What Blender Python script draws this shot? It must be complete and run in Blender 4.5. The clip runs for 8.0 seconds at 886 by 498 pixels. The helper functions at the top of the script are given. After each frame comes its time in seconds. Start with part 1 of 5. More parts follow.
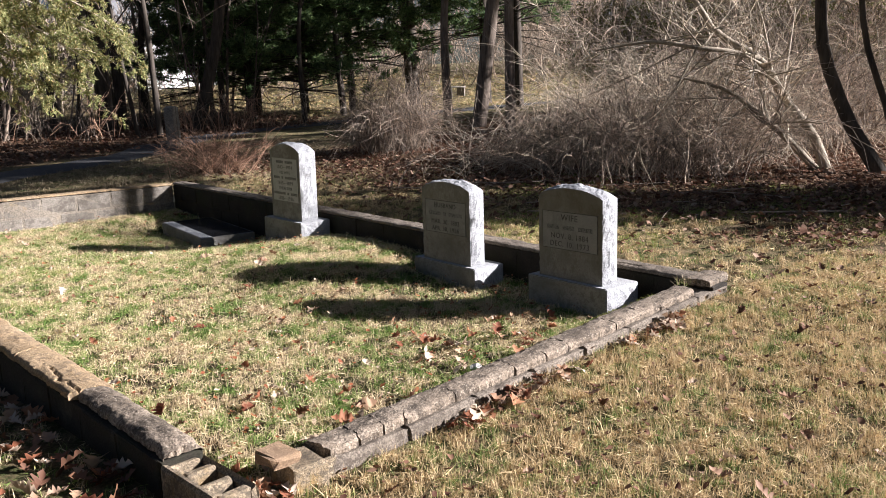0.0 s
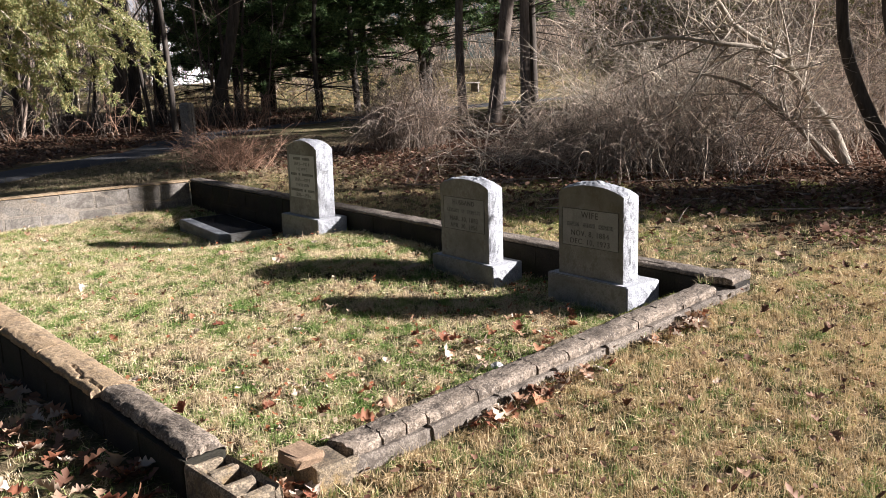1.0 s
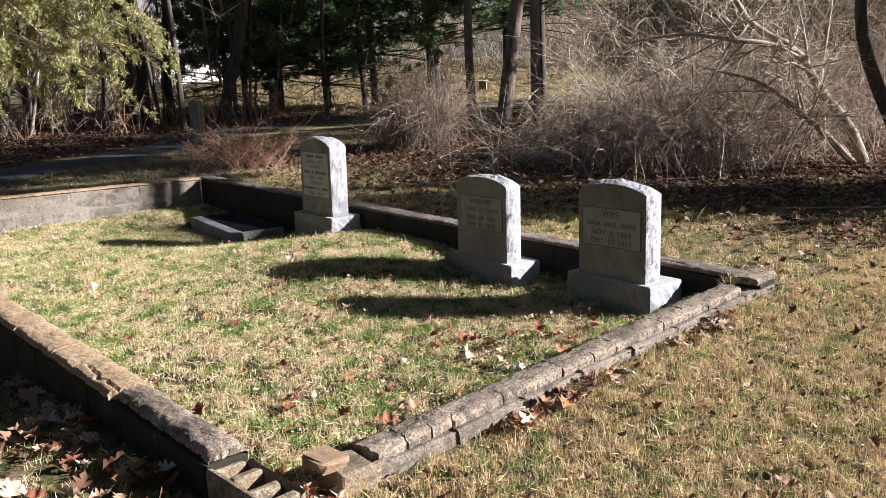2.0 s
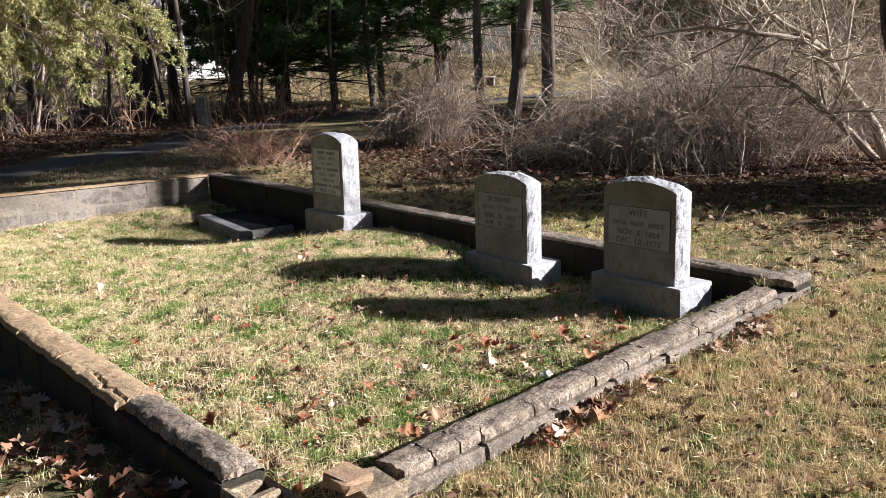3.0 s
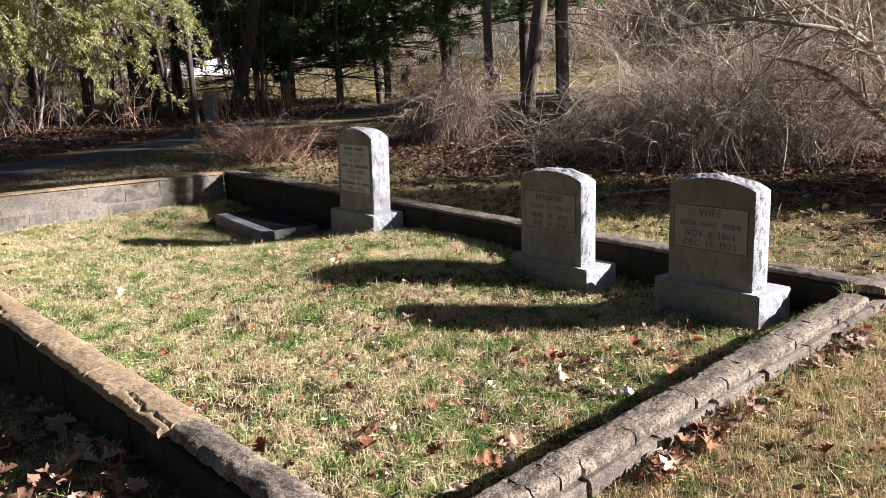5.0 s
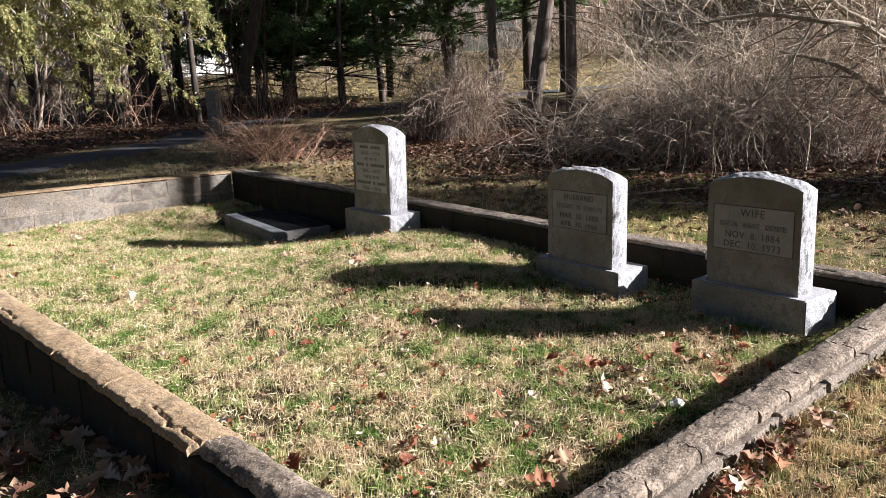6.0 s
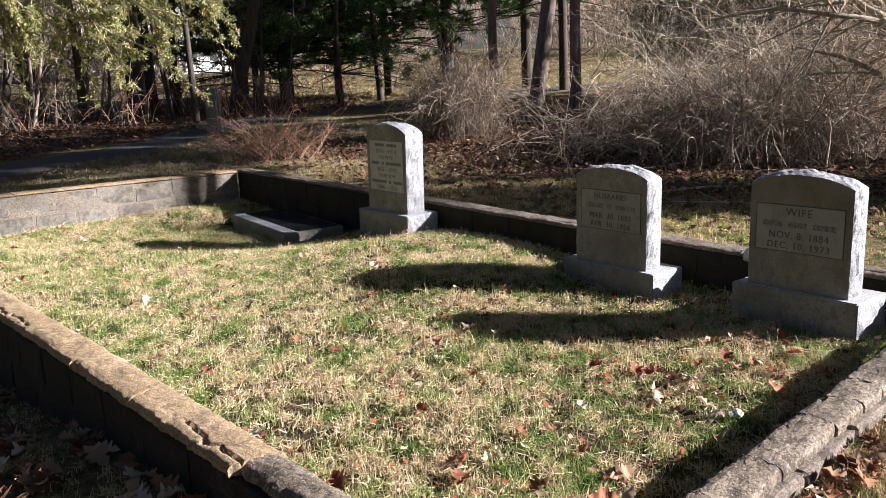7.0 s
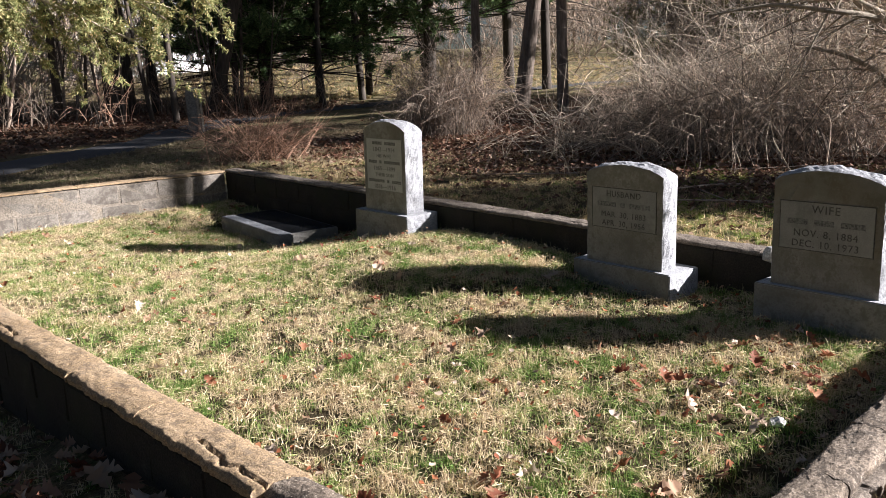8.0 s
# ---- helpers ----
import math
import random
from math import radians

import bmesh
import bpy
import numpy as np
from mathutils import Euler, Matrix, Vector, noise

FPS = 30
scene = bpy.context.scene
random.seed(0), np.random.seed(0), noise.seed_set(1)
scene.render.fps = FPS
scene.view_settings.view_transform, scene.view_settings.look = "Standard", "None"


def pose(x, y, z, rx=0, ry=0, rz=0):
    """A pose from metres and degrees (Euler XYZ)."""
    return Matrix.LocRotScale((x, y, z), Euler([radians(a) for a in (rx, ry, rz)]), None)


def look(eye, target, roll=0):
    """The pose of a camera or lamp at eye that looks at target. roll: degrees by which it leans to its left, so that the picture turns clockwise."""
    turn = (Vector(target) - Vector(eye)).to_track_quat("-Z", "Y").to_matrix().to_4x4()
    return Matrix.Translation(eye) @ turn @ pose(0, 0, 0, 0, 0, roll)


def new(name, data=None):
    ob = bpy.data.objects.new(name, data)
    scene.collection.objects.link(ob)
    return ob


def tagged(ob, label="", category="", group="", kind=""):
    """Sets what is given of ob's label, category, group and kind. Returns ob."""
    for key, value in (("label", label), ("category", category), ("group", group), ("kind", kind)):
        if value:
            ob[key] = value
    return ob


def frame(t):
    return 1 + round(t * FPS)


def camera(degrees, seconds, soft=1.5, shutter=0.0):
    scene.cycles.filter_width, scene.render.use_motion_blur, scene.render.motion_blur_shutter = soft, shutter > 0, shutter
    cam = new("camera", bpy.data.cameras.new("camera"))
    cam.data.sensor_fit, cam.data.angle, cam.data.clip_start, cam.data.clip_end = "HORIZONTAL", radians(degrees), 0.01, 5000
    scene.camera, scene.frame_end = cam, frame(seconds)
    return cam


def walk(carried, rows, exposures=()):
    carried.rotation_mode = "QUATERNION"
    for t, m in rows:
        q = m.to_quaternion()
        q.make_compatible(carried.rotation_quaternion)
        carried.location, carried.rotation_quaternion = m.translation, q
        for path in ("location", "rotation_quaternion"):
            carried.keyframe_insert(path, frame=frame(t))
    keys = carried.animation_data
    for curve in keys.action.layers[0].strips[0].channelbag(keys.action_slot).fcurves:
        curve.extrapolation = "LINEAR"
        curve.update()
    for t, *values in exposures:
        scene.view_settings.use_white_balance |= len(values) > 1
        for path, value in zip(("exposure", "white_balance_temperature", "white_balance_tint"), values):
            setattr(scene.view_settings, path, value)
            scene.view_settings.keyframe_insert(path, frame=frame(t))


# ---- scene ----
cam = camera(57.1, 8.0, soft=0.6)
PATH = [
    (0, (0.127, 0.092, 1.465), (1.465, 1.539, 1.119), -2.7),
    (0.5, (0.125, 0.116, 1.466), (1.453, 1.569, 1.116), -2.7),
    (1, (0.115, 0.141, 1.472), (1.428, 1.608, 1.118), -2.8),
    (1.5, (0.099, 0.182, 1.468), (1.405, 1.654, 1.113), -2.8),
    (3, (0.183, 0.479, 1.451), (1.474, 1.962, 1.087), -2.8),
    (3.5, (0.224, 0.597, 1.43), (1.512, 2.083, 1.063), -2.8),
    (4, (0.224, 0.717, 1.436), (1.511, 2.202, 1.067), -2.8),
    (4.5, (0.205, 0.853, 1.428), (1.496, 2.336, 1.059), -2.8),
    (6, (0.203, 1.265, 1.41), (1.501, 2.741, 1.039), -2.8),
    (6.5, (0.192, 1.395, 1.401), (1.494, 2.867, 1.028), -2.8),
    (7, (0.172, 1.555, 1.401), (1.483, 3.018, 1.026), -2.9),
    (7.5, (0.141, 1.693, 1.394), (1.457, 3.152, 1.019), -2.9),
    (8, (0.171, 1.828, 1.379), (1.522, 3.254, 1.002), -3.0),
]
walk(cam, [(t, look(eye, target, roll)) for t, eye, target, roll in PATH], [(0.0, 1.14, 5950, 16), (8.0, 1.19, 5950, 16)])

# ---- light ----
SUN_AZ, SUN_EL = radians(-46.0), radians(22.8)      # from +x towards -y
world = bpy.data.worlds.new("world")
scene.world = world
world.use_nodes = True
wn = world.node_tree.nodes
sky = wn.new("ShaderNodeTexSky")
sky.sky_type, sky.sun_disc = "NISHITA", False
sky.sun_elevation, sky.sun_rotation = SUN_EL, radians(136.0)
sky.air_density, sky.dust_density = 1.0, 1.5
wn["Background"].inputs[1].default_value = 0.0195
world.node_tree.links.new(sky.outputs[0], wn["Background"].inputs[0])
sun = new("sun", bpy.data.lights.new("sun", "SUN"))
sun.data.energy, sun.data.angle, sun.data.color = 7.1, radians(0.55), (1.0, 0.94, 0.86)
toward = Vector((math.cos(SUN_EL) * math.cos(SUN_AZ), math.cos(SUN_EL) * math.sin(SUN_AZ), math.sin(SUN_EL)))
sun.matrix_world = look(toward * 60, (0, 0, 0))

rng = np.random.default_rng(7)


# ---- materials ----
def shader(name):
    m = bpy.data.materials.new(name)
    m.use_nodes = True
    return m, m.node_tree.nodes, m.node_tree.links, m.node_tree.nodes["Principled BSDF"]


def ramp(nodes, links, fac, stops):
    r = nodes.new("ShaderNodeValToRGB")
    while len(r.color_ramp.elements) < len(stops):
        r.color_ramp.elements.new(0.5)
    for e, (p, c) in zip(r.color_ramp.elements, stops):
        e.position, e.color = p, (*c, 1)
    links.new(fac, r.inputs[0])
    return r.outputs[0]


def noise_tex(nodes, links, pos, scale, detail=6.0, rough=0.6, stretch=None):
    n = nodes.new("ShaderNodeTexNoise")
    n.inputs["Scale"].default_value, n.inputs["Detail"].default_value, n.inputs["Roughness"].default_value = scale, detail, rough
    if stretch:
        mp = nodes.new("ShaderNodeMapping")
        mp.inputs["Scale"].default_value = stretch
        links.new(pos, mp.inputs[0])
        pos = mp.outputs[0]
    links.new(pos, n.inputs["Vector"])
    return n.outputs[0]


def mixc(nodes, links, fac, a, b, mode="MIX"):
    x = nodes.new("ShaderNodeMix")
    x.data_type, x.blend_type = "RGBA", mode
    if isinstance(fac, float):
        x.inputs[0].default_value = fac
    else:
        links.new(fac, x.inputs[0])
    for s, v in ((6, a), (7, b)):
        if isinstance(v, tuple):
            x.inputs[s].default_value = (*v, 1)
        else:
            links.new(v, x.inputs[s])
    return x.outputs[2]


def bump(nodes, links, bsdf, height, strength, distance=0.01):
    b = nodes.new("ShaderNodeBump")
    b.inputs["Strength"].default_value, b.inputs["Distance"].default_value = strength, distance
    links.new(height, b.inputs["Height"])
    links.new(b.outputs[0], bsdf.inputs["Normal"])


def rock_material(name, stops, stain, stain_at, fine=90.0, coarse=5.0, rough=0.9, relief=0.6, speck=None, blot=None):
    """Mineral surface: coarse tone, fine grain, stains with a soft edge, and specks."""
    m, nodes, links, bsdf = shader(name)
    pos = nodes.new("ShaderNodeNewGeometry").outputs["Position"]
    a = noise_tex(nodes, links, pos, coarse)
    col = ramp(nodes, links, a, stops)
    g = noise_tex(nodes, links, pos, fine, 4, 0.7)
    grain = ramp(nodes, links, g, [(0.38, (0.45, 0.45, 0.45)), (0.62, (1.4, 1.4, 1.4))])
    col = mixc(nodes, links, 0.9 if relief > 0.5 else 0.4, col, grain, "MULTIPLY")
    s = noise_tex(nodes, links, pos, coarse * 0.6, 9, 0.68)
    sf = ramp(nodes, links, s, [(stain_at, (0, 0, 0)), (stain_at + 0.16, (1, 1, 1))])
    col = mixc(nodes, links, sf, col, stain)
    if blot:
        for sc, lo, amount in ((15, 0.52, 0.8), (75, 0.53, 0.85)):
            k = noise_tex(nodes, links, pos, sc, 8, 0.75)
            kf = ramp(nodes, links, k, [(lo, (0, 0, 0)), (lo + 0.06, (amount, amount, amount))])
            col = mixc(nodes, links, kf, col, blot)
    if speck:
        k = noise_tex(nodes, links, pos, 90, 4, 0.7)
        kf = ramp(nodes, links, k, [(0.58, (0, 0, 0)), (0.64, (1, 1, 1))])
        col = mixc(nodes, links, kf, col, speck)
    links.new(col, bsdf.inputs["Base Color"])
    bsdf.inputs["Roughness"].default_value = rough
    bsdf.inputs["Specular IOR Level"].default_value = 0.3
    bump(nodes, links, bsdf, g, relief, 0.006)
    return m


M_CAP = rock_material("mortar_cap", [(0.3, (0.175, 0.138, 0.10)), (0.55, (0.275, 0.22, 0.165)), (0.75, (0.36, 0.295, 0.225))], (0.07, 0.055, 0.042), 0.52, fine=110, coarse=7, relief=1.0, speck=(0.40, 0.34, 0.27), blot=(0.065, 0.052, 0.04))
M_CAP_OCHRE = rock_material("mortar_cap_ochre", [(0.3, (0.27, 0.185, 0.10)), (0.55, (0.41, 0.295, 0.175)), (0.75, (0.50, 0.385, 0.25))], (0.19, 0.15, 0.105), 0.56, fine=140, coarse=3, relief=0.8, speck=(0.46, 0.33, 0.17), blot=(0.20, 0.15, 0.10))
M_BLOCK = rock_material("concrete_block", [(0.3, (0.16, 0.133, 0.105)), (0.6, (0.245, 0.205, 0.162)), (0.8, (0.31, 0.265, 0.212))], (0.065, 0.052, 0.04), 0.5, fine=130, coarse=4, relief=1.0, blot=(0.08, 0.064, 0.05))
M_BLOCK_PALE = rock_material("pale_block_wall", [(0.3, (0.165, 0.147, 0.122)), (0.6, (0.235, 0.21, 0.177)), (0.8, (0.30, 0.27, 0.23))], (0.085, 0.073, 0.058), 0.5, fine=120, coarse=3.5, relief=0.8, blot=(0.10, 0.085, 0.07))
# Mossy, lichened blocks, with the shade on their wall faces darkened into the colour.
M_BLOCK_SHADED = rock_material("lichen_shaded_block", [(0.3, (0.016, 0.013, 0.010)), (0.6, (0.032, 0.026, 0.019)), (0.8, (0.085, 0.07, 0.052))], (0.022, 0.023, 0.012), 0.48, fine=110, coarse=4, relief=1.0)
M_JOINT = rock_material("pale_joint_mortar", [(0.3, (0.18, 0.155, 0.125)), (0.7, (0.25, 0.215, 0.17))], (0.34, 0.225, 0.11), 0.58)
M_MORTAR = rock_material("old_mortar", [(0.3, (0.12, 0.10, 0.08)), (0.7, (0.2, 0.17, 0.14))], (0.06, 0.05, 0.04), 0.6)
M_BRICK = rock_material("sandy_brick", [(0.3, (0.26, 0.17, 0.10)), (0.7, (0.36, 0.25, 0.155))], (0.2, 0.135, 0.085), 0.55, fine=160, relief=1.0, blot=(0.16, 0.105, 0.065))
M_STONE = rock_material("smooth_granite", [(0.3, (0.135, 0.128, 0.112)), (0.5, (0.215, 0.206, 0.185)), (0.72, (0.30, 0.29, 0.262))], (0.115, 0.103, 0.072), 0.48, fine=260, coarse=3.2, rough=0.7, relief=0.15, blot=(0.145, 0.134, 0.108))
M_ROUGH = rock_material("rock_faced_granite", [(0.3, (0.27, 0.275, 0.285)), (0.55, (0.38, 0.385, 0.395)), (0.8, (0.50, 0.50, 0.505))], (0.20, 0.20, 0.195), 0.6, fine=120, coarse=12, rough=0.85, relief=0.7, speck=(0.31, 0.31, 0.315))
M_PANEL = rock_material("tooled_panel", [(0.3, (0.205, 0.201, 0.186)), (0.7, (0.275, 0.271, 0.252))], (0.155, 0.156, 0.135), 0.56, fine=320, coarse=9, rough=0.8, relief=0.25)
M_PANEL_PALE = rock_material("pale_tooled_panel", [(0.3, (0.35, 0.347, 0.33)), (0.7, (0.44, 0.436, 0.415))], (0.22, 0.21, 0.19), 0.58, fine=320, coarse=9, rough=0.8, relief=0.25)
# Hammered granite with light falling from above put into its pale colour.
M_LIT_TOP = rock_material("lit_hammered_granite", [(0.3, (0.36, 0.365, 0.375)), (0.7, (0.48, 0.485, 0.49))], (0.22, 0.215, 0.2), 0.6, fine=150, coarse=8, rough=0.8, relief=0.7)
M_LETTER = rock_material("cut_letters", [(0.3, (0.085, 0.082, 0.073)), (0.7, (0.12, 0.116, 0.105))], (0.08, 0.078, 0.07), 0.6, rough=0.9)
M_LEDGER = rock_material("dark_ledger_granite", [(0.3, (0.016, 0.017, 0.02)), (0.7, (0.035, 0.037, 0.041))], (0.10, 0.10, 0.10), 0.66, fine=300, coarse=8, rough=0.14, relief=0.02)
M_PEBBLE = rock_material("field_stone", [(0.3, (0.3, 0.29, 0.27)), (0.7, (0.48, 0.47, 0.44))], (0.2, 0.19, 0.17), 0.6)
M_ASPHALT = rock_material("old_asphalt", [(0.3, (0.05, 0.05, 0.052)), (0.7, (0.085, 0.084, 0.083))], (0.1, 0.09, 0.075), 0.62, fine=60, coarse=1.2, rough=0.85)
M_POST = rock_material("weathered_post_wood", [(0.3, (0.2, 0.18, 0.15)), (0.7, (0.32, 0.29, 0.25))], (0.12, 0.1, 0.08), 0.58, fine=60, coarse=9)
M_HOUSE = rock_material("white_siding", [(0.3, (0.7, 0.7, 0.68)), (0.7, (0.8, 0.8, 0.78))], (0.6, 0.6, 0.58), 0.7)
M_ROOF = rock_material("grey_shingles", [(0.3, (0.12, 0.12, 0.13)), (0.7, (0.2, 0.2, 0.2))], (0.1, 0.1, 0.1), 0.7)
M_DARKGLASS, _n, _l, _b = shader("window_glass")
_b.inputs["Base Color"].default_value, _b.inputs["Roughness"].default_value = (0.03, 0.035, 0.04, 1), 0.08


def ground_material(name, gain):
    m, nodes, links, bsdf = shader(name)
    pos = nodes.new("ShaderNodeNewGeometry").outputs["Position"]
    big = noise_tex(nodes, links, pos, 0.9, 5, 0.6)
    mid = noise_tex(nodes, links, pos, 9, 6, 0.7)
    fine = noise_tex(nodes, links, pos, 70, 5, 0.75)
    straw = ramp(nodes, links, fine, [(0.3, (0.07, 0.05, 0.03)), (0.5, (0.25, 0.19, 0.105)), (0.72, (0.42, 0.33, 0.19))])
    green = ramp(nodes, links, fine, [(0.3, (0.025, 0.035, 0.012)), (0.55, (0.075, 0.105, 0.03)), (0.75, (0.17, 0.19, 0.07))])
    gf = ramp(nodes, links, mid, [(0.45, (0, 0, 0)), (0.62, (1, 1, 1))])
    col = mixc(nodes, links, gf, straw, green)
    soil = ramp(nodes, links, fine, [(0.3, (0.03, 0.02, 0.013)), (0.7, (0.13, 0.09, 0.055))])
    sf = ramp(nodes, links, big, [(0.46, (0, 0, 0)), (0.66, (0.75, 0.75, 0.75))])
    col = mixc(nodes, links, sf, col, soil)
    col = mixc(nodes, links, 1.0, col, (gain, gain, gain), "MULTIPLY")
    v = nodes.new("ShaderNodeTexVoronoi")
    v.inputs["Scale"].default_value = 14
    links.new(pos, v.inputs["Vector"])
    hue = nodes.new("ShaderNodeSeparateColor")
    links.new(v.outputs["Color"], hue.inputs[0])
    dead = ramp(nodes, links, hue.outputs[0], [(0.0, (0.04, 0.025, 0.017)), (0.4, (0.10, 0.06, 0.036)), (0.75, (0.17, 0.105, 0.06)), (1.0, (0.26, 0.17, 0.11))])
    dead = mixc(nodes, links, 0.8, dead, ramp(nodes, links, fine, [(0.3, (0.4, 0.4, 0.4)), (0.7, (1.2, 1.2, 1.2))]), "MULTIPLY")
    at = nodes.new("ShaderNodeAttribute")
    at.attribute_name = "litter"
    col = mixc(nodes, links, at.outputs["Fac"], col, dead)
    links.new(col, bsdf.inputs["Base Color"])
    bsdf.inputs["Roughness"].default_value = 1.0
    bsdf.inputs["Specular IOR Level"].default_value = 0.1
    bump(nodes, links, bsdf, fine, 1.0, 0.02)
    return m


def leaf_material(name, stops, translucent=0.3, rough=0.7, patch=None, single=False):
    """Blades, needles and leaves: each island its own tone, some light passing through."""
    m, nodes, links, bsdf = shader(name)
    geo = nodes.new("ShaderNodeNewGeometry")
    fac = nodes.new("ShaderNodeObjectInfo").outputs["Random"] if single else geo.outputs["Random Per Island"]
    if patch:
        n = noise_tex(nodes, links, geo.outputs["Position"], patch, 4, 0.6)
        sp = nodes.new("ShaderNodeMath")
        sp.operation = "MULTIPLY_ADD"
        sp.inputs[1].default_value, sp.inputs[2].default_value = 2.6, -0.8
        links.new(n, sp.inputs[0])
        ad = nodes.new("ShaderNodeMix")
        ad.inputs[0].default_value = 0.6
        links.new(fac, ad.inputs[2])
        links.new(sp.outputs[0], ad.inputs[3])
        fac = ad.outputs[0]
    col = ramp(nodes, links, fac, stops)
    links.new(col, bsdf.inputs["Base Color"])
    bsdf.inputs["Roughness"].default_value = rough
    bsdf.inputs["Specular IOR Level"].default_value = 0.25
    tr = nodes.new("ShaderNodeBsdfTranslucent")
    links.new(col, tr.inputs[0])
    mx = nodes.new("ShaderNodeMixShader")
    mx.inputs[0].default_value = translucent
    links.new(bsdf.outputs[0], mx.inputs[1])
    links.new(tr.outputs[0], mx.inputs[2])
    links.new(mx.outputs[0], nodes["Material Output"].inputs[0])
    return m


def bark_material(name, dark, pale, scale=14.0, stretch=(1, 1, 0.18)):
    m, nodes, links, bsdf = shader(name)
    geo = nodes.new("ShaderNodeNewGeometry")
    n = noise_tex(nodes, links, geo.outputs["Position"], scale, 7, 0.7, stretch)
    col = ramp(nodes, links, n, [(0.3, dark), (0.68, pale)])
    tone = ramp(nodes, links, geo.outputs["Random Per Island"], [(0.0, (0.35, 0.35, 0.35)), (0.55, (0.85, 0.84, 0.82)), (1.0, (1.6, 1.52, 1.42))])
    col = mixc(nodes, links, 1.0, col, tone, "MULTIPLY")
    links.new(col, bsdf.inputs["Base Color"])
    bsdf.inputs["Roughness"].default_value = 0.9
    bsdf.inputs["Specular IOR Level"].default_value = 0.2
    bump(nodes, links, bsdf, n, 0.8, 0.03)
    return m


M_GROUND, M_PLOT_SOIL = ground_material("lawn_soil", 0.9), ground_material("plot_soil", 0.38)
M_GRASS = leaf_material("winter_grass", [(0.0, (0.16, 0.105, 0.06)), (0.18, (0.45, 0.34, 0.205)), (0.40, (0.84, 0.69, 0.45)), (0.49, (0.70, 0.58, 0.34)), (0.56, (0.34, 0.35, 0.13)), (0.65, (0.19, 0.29, 0.065)), (1.0, (0.07, 0.15, 0.028))], 0.25, patch=5.0)
M_STRAW = leaf_material("dry_grass", [(0.0, (0.24, 0.165, 0.085)), (0.3, (0.47, 0.35, 0.19)), (0.57, (0.74, 0.57, 0.33)), (0.65, (0.36, 0.33, 0.14)), (0.76, (0.18, 0.25, 0.065)), (1.0, (0.09, 0.17, 0.04))], 0.25, patch=7.0)
# Thin straw, dulled to carry the dappled shade behind the plot.
M_STRAW_SHADED = leaf_material("thin_shaded_straw", [(0.0, (0.12, 0.09, 0.06)), (0.35, (0.26, 0.205, 0.13)), (0.65, (0.40, 0.325, 0.21)), (0.75, (0.20, 0.20, 0.09)), (1.0, (0.10, 0.14, 0.045))], 0.2, patch=4.0)
M_TURF = leaf_material("green_turf", [(0.0, (0.30, 0.22, 0.11)), (0.3, (0.36, 0.33, 0.10)), (0.6, (0.22, 0.29, 0.06)), (1.0, (0.10, 0.19, 0.03))], 0.25, patch=3.0)
M_MOSS = leaf_material("wall_moss", [(0.0, (0.09, 0.11, 0.02)), (1.0, (0.25, 0.24, 0.06))], 0.3)
M_LEAF_ONE = leaf_material("fallen_leaf_brown", [(0.0, (0.12, 0.055, 0.032)), (0.5, (0.24, 0.125, 0.07)), (1.0, (0.38, 0.24, 0.15))], 0.2, single=True)
M_LEAF_TAN = leaf_material("fallen_leaf_pale", [(0.0, (0.37, 0.24, 0.15)), (0.5, (0.50, 0.38, 0.275)), (1.0, (0.62, 0.51, 0.40))], 0.2, single=True)
M_LEAF_RUST = leaf_material("fallen_leaf_rust", [(0.0, (0.19, 0.065, 0.038)), (0.5, (0.29, 0.115, 0.06)), (1.0, (0.38, 0.19, 0.10))], 0.25, single=True)
M_LEAF_PALE = leaf_material("fallen_leaf_tan", [(0.0, (0.33, 0.20, 0.12)), (0.5, (0.46, 0.33, 0.22)), (1.0, (0.60, 0.48, 0.36))], 0.2)
M_LEAF_RED = leaf_material("fallen_leaf_russet", [(0.0, (0.22, 0.07, 0.035)), (0.6, (0.35, 0.125, 0.055)), (1.0, (0.42, 0.19, 0.09))], 0.25)
M_LEAF = leaf_material("oak_leaf", [(0.0, (0.10, 0.045, 0.028)), (0.5, (0.19, 0.10, 0.06)), (0.8, (0.28, 0.17, 0.11)), (1.0, (0.44, 0.33, 0.24))], 0.15)
M_TWIG = bark_material("twig_bark", (0.19, 0.145, 0.112), (0.58, 0.48, 0.39), 20)
M_TWIG_FAR = bark_material("far_twig_bark", (0.12, 0.09, 0.068), (0.44, 0.36, 0.285), 20)
M_TWIG_PALE = bark_material("pale_twig_bark", (0.38, 0.32, 0.25), (0.70, 0.62, 0.50), 20)
M_TWIG_RED = bark_material("red_twig_bark", (0.30, 0.175, 0.12), (0.58, 0.385, 0.275), 20)
M_BARK = bark_material("dark_tree_bark", (0.03, 0.026, 0.022), (0.115, 0.097, 0.08), 12)
M_BARK_MID = bark_material("brown_tree_bark", (0.075, 0.06, 0.05), (0.30, 0.245, 0.20), 14)
M_BARK_GREY = bark_material("grey_tree_bark", (0.20, 0.17, 0.135), (0.48, 0.42, 0.33), 16)
M_NEEDLE = leaf_material("pine_needles", [(0.0, (0.04, 0.075, 0.03)), (0.6, (0.12, 0.19, 0.07)), (1.0, (0.24, 0.31, 0.12))], 0.35)
M_CEDAR = leaf_material("cedar_sprays", [(0.0, (0.14, 0.17, 0.06)), (0.55, (0.33, 0.34, 0.14)), (0.85, (0.50, 0.45, 0.22)), (1.0, (0.52, 0.38, 0.18))], 0.4)
M_SHRUBLEAF = leaf_material("olive_shrub_leaves", [(0.0, (0.10, 0.11, 0.035)), (1.0, (0.24, 0.22, 0.09))], 0.35)


